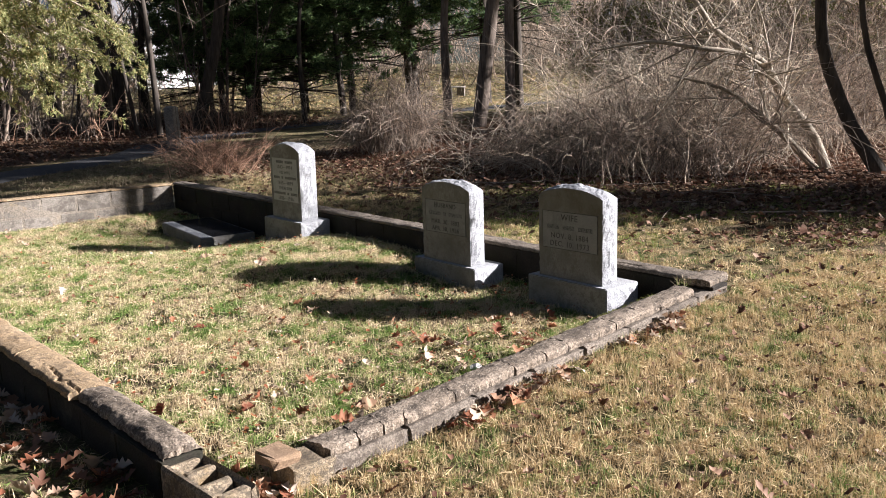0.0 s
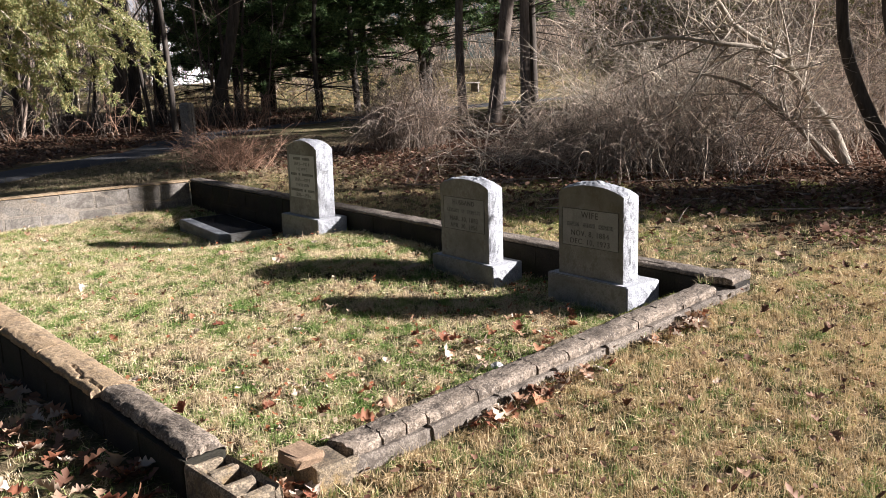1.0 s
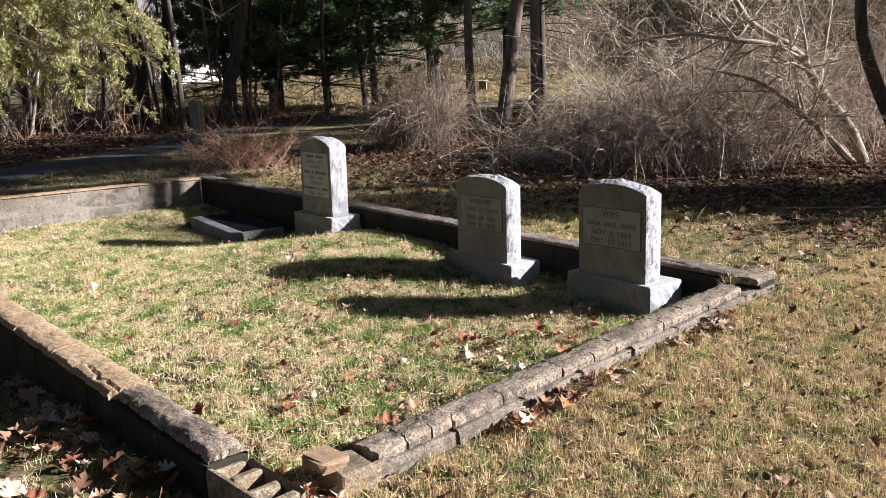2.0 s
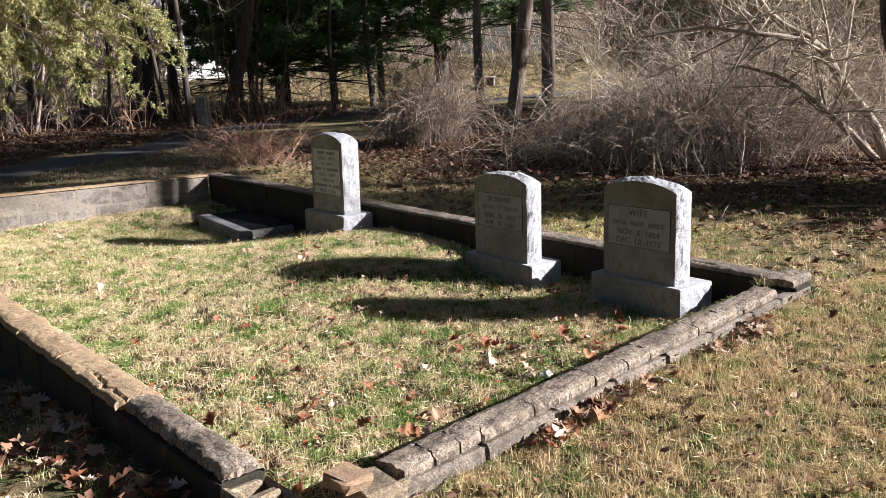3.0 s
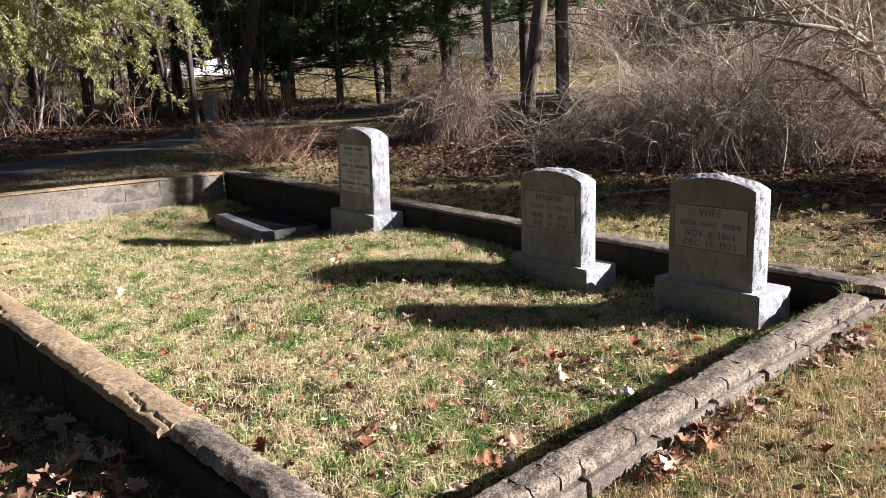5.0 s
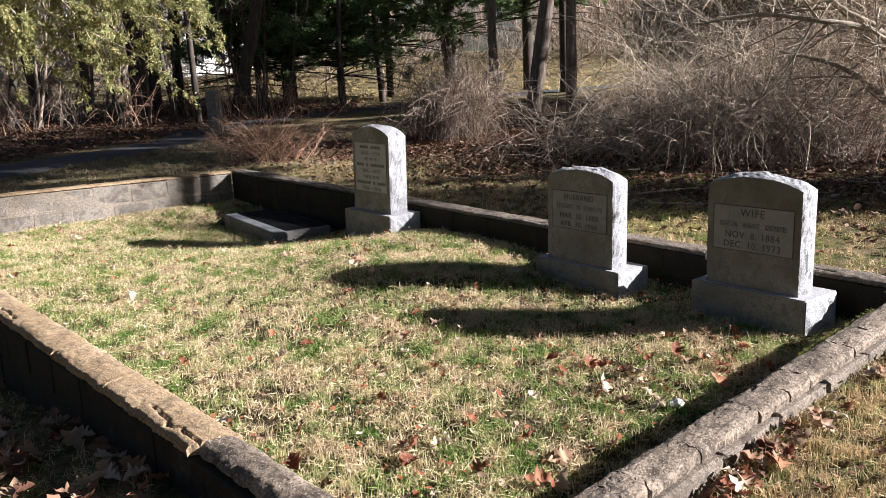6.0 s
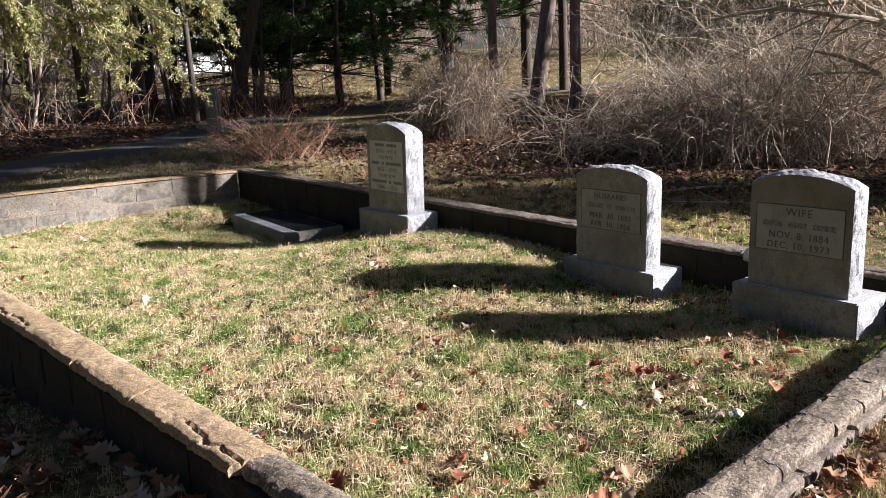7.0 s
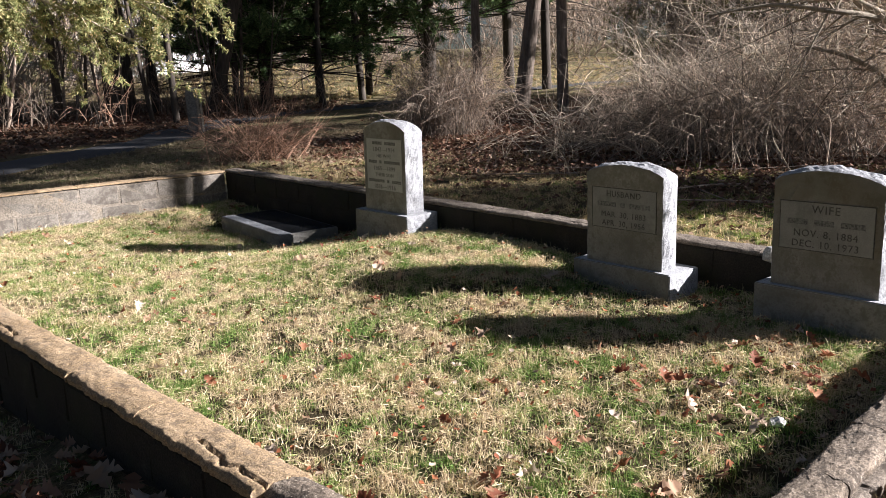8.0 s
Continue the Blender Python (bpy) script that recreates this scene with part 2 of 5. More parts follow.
# ---- mesh helpers ----
def part(name, bm, material, parent, label=""):
    me = bpy.data.meshes.new(name)
    bm.to_mesh(me)
    bm.free()
    me.materials.append(material)
    ob = new(name, me)
    ob.parent = parent
    return tagged(ob, label) if label else ob


def raw(name, verts, faces, material, parent=None, smooth=False):
    """A mesh object from arrays of vertices and of equal-sided faces."""
    verts, faces = np.asarray(verts, np.float32), np.asarray(faces, np.int32)
    me = bpy.data.meshes.new(name)
    k = faces.shape[1]
    me.vertices.add(len(verts))
    me.vertices.foreach_set("co", verts.ravel())
    me.loops.add(faces.size)
    me.loops.foreach_set("vertex_index", faces.ravel())
    me.polygons.add(len(faces))
    me.polygons.foreach_set("loop_start", np.arange(0, faces.size, k, dtype=np.int32))
    me.polygons.foreach_set("loop_total", np.full(len(faces), k, np.int32))
    if smooth:
        me.polygons.foreach_set("use_smooth", np.ones(len(faces), bool))
    me.update(calc_edges=True)
    me.materials.append(material)
    ob = new(name, me)
    if parent:
        ob.parent = parent
    if name in ("branch_spread", "twig_tangle", "stem_tangle", "leaf_spread"):
        tagged(ob, kind="stuff")
    return ob


def tubes(paths, radii, sides=3):
    """Verts and quads of tapered tubes: paths (N, K, 3), radii (N, K)."""
    paths, radii = np.asarray(paths, float), np.asarray(radii, float)
    n, k, _ = paths.shape
    d = np.gradient(paths, axis=1)
    d /= np.linalg.norm(d, axis=2, keepdims=True) + 1e-9
    ref = np.where(np.abs(d[:, :1, 2:3]) > 0.8, np.array([1.0, 0.13, 0.0]), np.array([0.05, 0.1, 1.0]))
    u = np.cross(d, np.broadcast_to(ref, d.shape))
    u /= np.linalg.norm(u, axis=2, keepdims=True) + 1e-9
    w = np.cross(d, u)
    a = np.arange(sides) * 2 * math.pi / sides
    ring = u[:, :, None] * np.cos(a)[None, None, :, None] + w[:, :, None] * np.sin(a)[None, None, :, None]
    v = paths[:, :, None] + ring * radii[:, :, None, None]
    idx = np.arange(n * k * sides).reshape(n, k, sides)
    f = np.stack([idx[:, :-1], np.roll(idx, -1, 2)[:, :-1], np.roll(idx, -1, 2)[:, 1:], idx[:, 1:]], -1)
    return v.reshape(-1, 3), f.reshape(-1, 4)


def merge(pieces):
    vs, fs, n = [], [], 0
    for v, f in pieces:
        vs.append(v)
        fs.append(f + n)
        n += len(v)
    return np.concatenate(vs), np.concatenate(fs)


def thing(name, label, category, at=(0, 0, 0), turn=(0, 0, 0), group="", kind=""):
    ob = new(name)
    ob.matrix_world = pose(*at, *turn)
    return tagged(ob, label, category, group, kind)


def smooth01(a, b, v):
    t = np.clip((v - a) / (b - a), 0, 1)
    return t * t * (3 - 2 * t)


def wave(x, y, s):
    return np.sin(x * s + 1.3) * np.cos(y * s * 1.17 + 0.4) + 0.5 * np.sin(x * s * 2.3 + y * s * 1.9)


def outside(x, y):
    """Height of the ground round the plot."""
    x, y = np.asarray(x, float), np.asarray(y, float)
    z = 0.06 + 0.045 * (np.clip(x, -3, 5) - 1.7) + 0.03 * np.clip(x - 5, 0, 40) + 0.036 * np.clip(y - 2.5, -6, 40)
    z = z - 0.40 * smooth01(1.9, 1.1, x) * smooth01(3.3, 7.3, y) * smooth01(17, 10, y)
    far = np.hypot(x, y)
    z = z + 0.045 * np.clip(far - 34, 0, 400) ** 1.02
    return z + 0.012 * wave(x, y, 1.7) + 0.05 * wave(x, y, 0.23) * smooth01(12, 25, far)


def inside(x, y):
    """Height of the lawn within the walls."""
    x, y = np.asarray(x, float), np.asarray(y, float)
    mound = 0.105 * np.exp(-((x - 4.1) / 0.85) ** 4 - ((y - 5.95) / 1.0) ** 4)
    dip = 0.12 * np.exp(-((x - 4.25) / 0.9) ** 2 - ((y - 8.5) / 1.0) ** 6)
    return 0.035 + 0.036 * (y - 3.6) + 0.02 * (x - 2.5) + 0.008 * wave(x, y, 2.1) + mound - dip


# ---- plan of the plot ----
WX0, WX1 = 1.25, 1.44          # west wall, outer and inner face
SY0, SY1 = 2.59, 2.79          # south wall
NY0, NY1 = 10.1, 10.3          # north wall
EX0, EX1 = 4.72, 4.93          # east wall
WEST_TOP = lambda y: 0.255 + 0.02 * (y - 2.6)
SOUTH_TOP = lambda x: 0.165 + 0.046 * (x - 1.7)
EAST_TOP = lambda y: 0.315 + 0.047 * (y - 2.8)


def litter(x, y):
    """How far dead leaves cover the ground: under the thicket and along the wood's edge."""
    x, y = np.asarray(x, float), np.asarray(y, float)
    n = 0.55 * wave(x, y, 1.9) + 0.4 * wave(y, x, 4.7)
    thicket = smooth01(-1.0, 1.6, (x - 6.6) + 0.15 * np.minimum(y - 4, 0) + n) * smooth01(15.5, 12.5, y - 0.25 * (x - 9) + n)
    wood = smooth01(15.4, 16.6, y - 0.45 * (x - 3.4) + 0.5 * n) * smooth01(34, 29, y + n) * smooth01(17.5, 14.5, x + n)
    return np.maximum(thicket * smooth01(30, 20, x), wood)


def sheet(name, height, xs, ys, material, label, hole=None):
    gx, gy = np.meshgrid(xs, ys)
    v = np.stack([gx, gy, height(gx, gy)], -1).reshape(-1, 3)
    i = np.arange(gx.size).reshape(gx.shape)
    f = np.stack([i[:-1, :-1], i[:-1, 1:], i[1:, 1:], i[1:, :-1]], -1).reshape(-1, 4)
    if hole:
        c = v[f].mean(1)
        f = f[~((c[:, 0] > hole[0]) & (c[:, 0] < hole[1]) & (c[:, 1] > hole[2]) & (c[:, 1] < hole[3]))]
    ob = raw(name, v, f, material, smooth=True)
    if hole:
        ob.data.attributes.new("litter", "FLOAT", "POINT").data.foreach_set("value", litter(v[:, 0], v[:, 1]).astype(np.float32))
    return tagged(ob, label, "ground", kind="structure")


XS = np.unique(np.concatenate([np.linspace(-400, -20, 24), np.linspace(-20, 30, 171), np.linspace(30, 500, 40), [1.345, 4.825]]))
YS = np.unique(np.concatenate([np.linspace(-300, -20, 20), np.linspace(-20, 32, 177), np.linspace(32, 500, 40), [2.69, 10.2]]))
ground = sheet("ground", outside, XS, YS, M_GROUND, "winter lawn ground rising gently towards the trees", (1.345, 4.825, 2.69, 10.2))
plot_ground = sheet("ground_plot", inside, np.linspace(1.30, 4.80, 60), np.linspace(2.65, 10.15, 120), M_PLOT_SOIL, "patchy green and straw lawn within the grave plot walls")


# ---- walls: blocks and caps ----
def block_mesh(l, w, h, seed, rough=0.006, cut=3):
    """A worn block from the origin along +x, +y and +z."""
    r = random.Random(seed)
    bm = bmesh.new()
    bmesh.ops.create_cube(bm, size=1.0, matrix=Matrix.Translation((l / 2, w / 2, h / 2)) @ Matrix.Diagonal((l, w, h, 1)))
    bmesh.ops.bevel(bm, geom=bm.edges[:], offset=min(0.012, h / 4), segments=1, affect="EDGES")
    for v in bm.verts:
        v.co += Vector((r.uniform(-rough, rough), r.uniform(-rough, rough), r.uniform(-rough, rough)))
    return bm


def cap_mesh(l, w, h, seed, crown=0.014, ragged=0.012, skew0=0.0, skew1=0.0, chips=0.0, cracks=0.0, dome=0.0):
    """A slab of mortar: slightly crowned top, ragged long edges, cracked ends that run askew."""
    r = random.Random(seed)
    bm = bmesh.new()
    nx, ny = max(6, int(l / 0.012)), 21
    top, bot = [], []
    e0 = e1 = 0.0
    for i in range(nx + 1):
        u = i / nx
        e0 = 0.6 * e0 + r.uniform(-ragged, ragged * 0.3) * 0.6
        e1 = 0.6 * e1 + r.uniform(-ragged, ragged * 0.3) * 0.6
        chip = chips * max(0.0, noise.noise(Vector((u * l * 16, seed * 1.7, 0))) - 0.12) * min(1.0, 6 * u, 6 * (1 - u))
        rt, rb = [], []
        for j in range(ny + 1):
            s = j / ny
            edge = abs(2 * s - 1)
            y = (s - 0.5) * w + (-e0 if s < 0.5 else e1 - chip) * edge ** 4
            z = h - crown * edge ** 3 - (0.2 * h if edge > 0.99 else 0)
            q = Vector((u * l * 9 + seed, s * 3, seed * 0.37))
            z += 0.006 * noise.noise(q) + 0.004 * noise.noise(q * 4) + 0.003 * noise.noise(q * 11) + r.uniform(-0.0014, 0.0014)
            if cracks and noise.noise(Vector((u * l * 1.6, seed * 3.7, 2.0))) > 0.08:
                line = 0.74 + 0.22 * noise.noise(Vector((u * l * 2.6, seed * 1.3, 5.0))) + 0.12 * noise.noise(Vector((u * l * 15, seed, 1.0)))
                z -= cracks * max(0.0, 1 - (abs(s - line) / 0.034) ** 2)
            z -= dome * (edge ** 2.2 + max(0.0, 1 - u * l / 0.11) ** 2)
            pit = noise.noise(Vector((u * l * 26, s * 5.5, seed * 1.9)))
            z -= 0.010 * max(0.0, pit - 0.58)
            x = u * l + (skew0 * (1 - u) + skew1 * u) * (s - 0.5) + (0.013 * noise.noise(Vector((seed if i else seed - 1, s * 7, 0))) if i in (0, nx) else 0)
            rt.append(bm.verts.new((x, y, z)))
            rb.append(bm.verts.new((x, y * 0.97, 0)))
        top.append(rt)
        bot.append(rb)
    for i in range(nx):
        for j in range(ny):
            bm.faces.new((top[i][j], top[i + 1][j], top[i + 1][j + 1], top[i][j + 1])).smooth = True
            bm.faces.new((bot[i][j], bot[i][j + 1], bot[i + 1][j + 1], bot[i + 1][j]))
        bm.faces.new((bot[i][0], bot[i + 1][0], top[i + 1][0], top[i][0]))
        bm.faces.new((bot[i + 1][ny], bot[i][ny], top[i][ny], top[i + 1][ny]))
    for j in range(ny):
        bm.faces.new((bot[0][j + 1], bot[0][j], top[0][j], top[0][j + 1]))
        bm.faces.new((bot[nx][j], bot[nx][j + 1], top[nx][j + 1], top[nx][j]))
    bmesh.ops.split_edges(bm, edges=[e for e in bm.edges if len(e.link_faces) == 2 and e.link_faces[0].smooth != e.link_faces[1].smooth])
    return bm


def run_of_wall(name, label, start, angle, width, pieces, cap_h, block_mat, cap_mat, courses, seed, tops, joint=None, proud=0.016, over=0.004, first_cap=None, chips=0.0, cracks=0.0):
    """pieces: lengths of the cap segments; blocks of 0.405 m below them in courses. tops: height at a distance along."""
    root = thing(name, label, "wall", kind="structure")
    frame_m = Matrix.Translation((start[0], start[1], 0)) @ Matrix.Rotation(angle, 4, "Z")
    length = sum(pieces)
    r = random.Random(seed)
    at, n = 0.0, 0
    slope = math.atan2(tops(length) - tops(0), length)
    for k in range(courses):
        at, first = (0.0, True)
        while at < length - 0.02:
            l = 0.2 if (first and k % 2) else 0.405
            l = min(l, length - at)
            z = tops(at + l / 2) - cap_h - 0.2 * (k + 1)
            bm = block_mesh(l - 0.008, width - 0.012, 0.192, seed * 77 + n)
            ob = part("block", bm, block_mat, root)
            ob.matrix_world = frame_m @ pose(at + 0.004, 0.006, z + r.uniform(-0.002, 0.002)) @ Matrix.Rotation(-slope, 4, "Y")
            at, first, n = at + l, False, n + 1
    bm = bmesh.new()
    z1, z0 = -0.008 - cap_h, -0.2 * courses - 0.1
    vs = [bm.verts.new((x, y, tops(min(x, length)) + z)) for x in (0.02, length - 0.02) for y in (proud, width - proud) for z in (z0, z1)]
    for q in ((0, 1, 3, 2), (4, 6, 7, 5), (0, 4, 5, 1), (2, 3, 7, 6), (1, 5, 7, 3), (0, 2, 6, 4)):
        bm.faces.new([vs[i] for i in q])
    core = part("mortar_core", bm, joint or M_MORTAR, root)
    core.matrix_world = frame_m
    skews = [r.uniform(-0.035, 0.035) for _ in range(len(pieces) + 1)]
    at = 0.0
    for i, l in enumerate(pieces):
        if cap_h > 0.012:
            mound = bool(first_cap) and i == 0
            bm = cap_mesh(l - 0.004, width * 0.88 if mound else width + over, cap_h, seed * 31 + i, skew0=0 if mound else skews[i], skew1=skews[i + 1], chips=chips, cracks=0.0 if mound else cracks, dome=0.019 if mound else 0.0)
            ob = part("cap_slab", bm, first_cap if mound else cap_mat, root)
            ob.matrix_world = frame_m @ pose(at + 0.0025, width * 0.445 if mound else width / 2 - min(0, over) * 0.3, tops(at) - cap_h + 0.002 + r.uniform(-0.002, 0.002)) @ Matrix.Rotation(-slope, 4, "Y")
        at += l
    return root


wall_south = run_of_wall("wall_south", "low concrete block plot wall with a cracked, rounded mortar cap", (1.80, SY0), 0, SY1 - SY0,
                         [0.17, 0.13, 0.115, 0.30, 0.40, 0.21, 0.20, 0.41, 0.24, 0.18, 0.40], 0.05, M_BLOCK, M_CAP, 2, 3, lambda s: SOUTH_TOP(1.80 + s), over=-0.035)
bm = block_mesh(0.36, 0.185, 0.2, 41, 0.008)
stub = part("block", bm, M_BLOCK, wall_south)
stub.matrix_world = pose(4.56, SY0 + 0.006, SOUTH_TOP(4.7) - 0.262, 0, -2, 0)
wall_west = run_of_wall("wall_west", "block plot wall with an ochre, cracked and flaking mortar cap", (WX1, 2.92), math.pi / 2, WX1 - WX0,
                        [0.89, 0.86, 0.62, 1.1, 0.9, 1.2, 1.1, 0.71], 0.045, M_BLOCK_SHADED, M_CAP_OCHRE, 3, 5, lambda s: WEST_TOP(2.92 + s), M_BLOCK_SHADED, 0.009, over=0.008, first_cap=M_CAP, chips=0.012, cracks=0.026)
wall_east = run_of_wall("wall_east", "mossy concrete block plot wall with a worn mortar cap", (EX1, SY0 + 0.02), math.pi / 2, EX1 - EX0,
                        [0.9, 0.42, 0.95, 1.25, 1.0, 1.2, 1.1, 0.70], 0.03, M_BLOCK_SHADED, M_BLOCK, 3, 7, lambda s: EAST_TOP(2.61 + s), M_BLOCK_SHADED, 0.009, over=-0.012, chips=0.02, cracks=0.02)
wall_north = run_of_wall("wall_north", "pale sunlit concrete block plot wall with a thin cap", (EX0, NY1), math.pi, NY1 - NY0,
                         [0.8, 0.82, 0.77, 0.62, 0.46], 0.025, M_BLOCK_PALE, M_CAP_OCHRE, 3, 9, lambda s: 0.65 + 0.004 * s, M_JOINT, 0.0082)



# ---- gravestones ----
def box_bm(x0, x1, y0, y1, z0, z1, bevel=0.006, seg=2):
    bm = bmesh.new()
    bmesh.ops.create_cube(bm, size=1.0, matrix=Matrix.Translation(((x0 + x1) / 2, (y0 + y1) / 2, (z0 + z1) / 2)) @ Matrix.Diagonal((x1 - x0, y1 - y0, z1 - z0, 1)))
    if bevel:
        bmesh.ops.bevel(bm, geom=bm.edges[:], offset=bevel, segments=seg, affect="EDGES")
    return bm


def rough_face(bm, test, amount, seed, cuts=9):
    """Splits the faces chosen by test and pushes their inner points in and out, as rock-faced stone."""
    faces = [f for f in bm.faces if test(f.normal) and f.calc_area() > 0.01]
    edges = list({e for f in faces for e in f.edges})
    normals = [f.normal.copy() for f in faces]
    bmesh.ops.subdivide_edges(bm, edges=edges, cuts=cuts, use_grid_fill=True)
    bm.normal_update()
    for v in bm.verts:
        near = [f for f in v.link_faces if test(f.normal)]
        if near and len(near) == len(v.link_faces):
            n = near[0].normal
            p = v.co * 19 + Vector((seed, seed * 0.7, 0))
            v.co += n * amount * (noise.noise(p) + 0.6 * noise.noise(p * 2.7) + 0.5)


def die_bm(w, d, shoulder, crown, seed):
    """The upright tablet: front at x = 0, width along y, arched top. Rock-faced top and ends."""
    bm = bmesh.new()
    n, nd, nz = 26, 11, 20
    prof = []
    for k in range(n + 1):
        y = (k / n - 0.5) * w
        prof.append((y, shoulder + (crown - shoulder) * (1 - (2 * k / n - 1) ** 2) ** 0.8))
    outline = [(-w / 2, shoulder * i / nz) for i in range(nz)] + prof + [(w / 2, shoulder * (nz - 1 - i) / nz) for i in range(nz)]
    rings = []
    for j in range(nd + 1):
        u = j / nd
        ring = []
        for i, (y, z) in enumerate(outline):
            p = Vector((u * d, y, z))
            if 0 < j < nd:
                q = p * 17 + Vector((seed * 3.1, seed, 0))
                push = (0.012 + 0.014 * noise.noise(q * 0.55) + 0.009 * noise.noise(q * 1.7) + 0.004 * noise.noise(q * 4.1)) * min(1, 2.2 * u + 0.25, 2.2 * (1 - u) + 0.25)
                out = Vector((0, -1, 0)) if i < nz else Vector((0, 1, 0)) if i > nz + n else Vector((0, 0, 1))
                if z > 0.02:
                    p += out * push
            elif j == 0 and i >= 1 and z > 0.02:
                q = p * 40 + Vector((seed, 0, 0))
                p += Vector((0.003 * noise.noise(q * 0.7), 0.006 * noise.noise(q * 0.8), 0.006 * noise.noise(q * 1.1)))
            ring.append(bm.verts.new(p))
        rings.append(ring)
    m = len(outline)
    for j in range(nd):
        for i in range(m - 1):
            bm.faces.new((rings[j][i], rings[j + 1][i], rings[j + 1][i + 1], rings[j][i + 1])).material_index = 1
    bm.faces.new(rings[0])
    bm.faces.new(rings[nd][::-1])
    bm.faces.new([rings[j][0] for j in range(nd + 1)][::-1] + [rings[j][m - 1] for j in range(nd + 1)])
    bmesh.ops.recalc_face_normals(bm, faces=bm.faces[:])
    return bm


def words(text, size, at, parent, mat, name="letter"):
    """Cut letters on a face that looks towards -x, each a piece of its own."""
    cu = bpy.data.curves.new(name, "FONT")
    cu.body, cu.size, cu.align_x, cu.align_y, cu.extrude = text, size, "CENTER", "CENTER", 0.0008
    cu.space_character, cu.resolution_u = 1.12, 3
    tmp = bpy.data.objects.new("tmp", cu)
    me = bpy.data.meshes.new_from_object(tmp)
    bpy.data.objects.remove(tmp)
    bm = bmesh.new()
    bm.from_mesh(me)
    bmesh.ops.remove_doubles(bm, verts=bm.verts[:], dist=0.00002)
    left = set(bm.verts)
    while left:
        todo, isle = [next(iter(left))], set()
        while todo:
            v = todo.pop()
            if v in isle:
                continue
            isle.add(v)
            todo += [e.other_vert(v) for e in v.link_edges]
        left -= isle
        one = bmesh.new()
        twin = {v: one.verts.new(v.co) for v in isle}
        for f in {f for v in isle for f in v.link_faces}:
            one.faces.new([twin[v] for v in f.verts])
        ob = part(name, one, mat, parent)
        ob.matrix_local = pose(*at, 90, 0, -90)
    bm.free()


def name_bar(width, height, at, parent, mat):
    ob = part("letter_bar", box_bm(-0.001, 0.001, -width / 2, width / 2, -height / 2, height / 2, 0), mat, parent)
    ob.matrix_local = pose(*at)
    return ob


M_FADED = rock_material("faded_letters", [(0.3, (0.15, 0.148, 0.138)), (0.7, (0.2, 0.197, 0.185))], (0.13, 0.128, 0.118), 0.6, rough=0.9)


def gravestone(label, at, turn, base, die, panel, lines, seed, pale_panel=False):
    """base: depth, width, height; die: set-back, depth, width, shoulder, crown; panel: y0, y1, z0, z1 on the die's face."""
    root = thing("gravestone", label, "gravestone", at, turn, "gravestones in the plot")
    bd, bw, bh = base
    bm = box_bm(0, bd, -bw / 2, bw / 2, -0.15, bh, 0.006)
    rough_face(bm, lambda n: abs(n.y) > 0.9, 0.010, seed)
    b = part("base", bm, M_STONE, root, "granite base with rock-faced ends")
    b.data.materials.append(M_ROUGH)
    b.data.materials.append(M_LIT_TOP)
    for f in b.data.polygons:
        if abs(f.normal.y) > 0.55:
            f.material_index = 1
        # Upward faces are paler, standing in for sky and sun on the base.
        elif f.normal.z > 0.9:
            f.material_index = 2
    sx, dd, dw, sh, cr = die
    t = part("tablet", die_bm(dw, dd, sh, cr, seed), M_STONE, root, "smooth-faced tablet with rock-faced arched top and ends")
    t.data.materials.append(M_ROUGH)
    t.matrix_local = pose(sx, 0, bh)
    y0, y1, z0, z1 = panel
    edge = bmesh.new()
    for a0, a1, b0, b1 in ((y0, y1, z0 + 0.003, z0 + 0.006), (y0, y1, z1 - 0.006, z1 - 0.003), (y0 + 0.003, y0 + 0.006, z0 + 0.006, z1 - 0.006), (y1 - 0.006, y1 - 0.003, z0 + 0.006, z1 - 0.006)):
        bmesh.ops.create_cube(edge, size=1.0, matrix=Matrix.Translation((-0.001, (a0 + a1) / 2, (b0 + b1) / 2)) @ Matrix.Diagonal((0.008, a1 - a0, b1 - b0, 1)))
    part("panel_border", edge, M_LETTER if not pale_panel else M_PANEL, t, "fine incised border line")
    pn = part("panel", box_bm(-0.0035, 0.004, y0 + 0.006, y1 - 0.006, z0 + 0.006, z1 - 0.006, 0.001, 1), M_PANEL_PALE if pale_panel else M_PANEL, t, "paler tooled inscription panel")
    cy = (y0 + y1) / 2
    ink = M_FADED if pale_panel else M_LETTER
    for text, size, z, off in lines:
        if isinstance(text, str):
            words(text, size, (-0.0045, cy + off, z), t, ink)
        else:
            x = cy + off + sum(text) / 2 + 0.018 * (len(text) - 1)
            for wd in text:
                name_bar(wd, size * 0.5, (-0.0045, x - wd / 2, z), t, M_FADED)
                x -= wd + 0.036
    return root


gravestone("grey granite headstone, arched top, wide base, inscribed for wife", (4.325, 3.45, 0.07), (1.2, 0, -4),
           (0.325, 0.70, 0.205), (0.045, 0.145, 0.56, 0.558, 0.618), (-0.245, 0.245, 0.2, 0.46),
           [("WIFE", 0.060, 0.418, 0), ((0.105, 0.1, 0.12), 0.056, 0.352, 0), ("NOV. 8, 1884", 0.052, 0.292, 0), ("DEC. 10, 1973", 0.052, 0.237, 0)], 1)
gravestone("grey granite headstone, arched top, wide base, inscribed for a husband", (4.335, 4.658, 0.07), (1.5, 0, -4),
           (0.30, 0.735, 0.20), (0.04, 0.14, 0.57, 0.562, 0.622), (-0.245, 0.245, 0.22, 0.48),
           [("HUSBAND", 0.052, 0.437, 0), ((0.14, 0.03, 0.15), 0.056, 0.374, 0), ("MAR. 30, 1883", 0.05, 0.31, 0), ("APR. 30, 1956", 0.05, 0.255, 0)], 2)
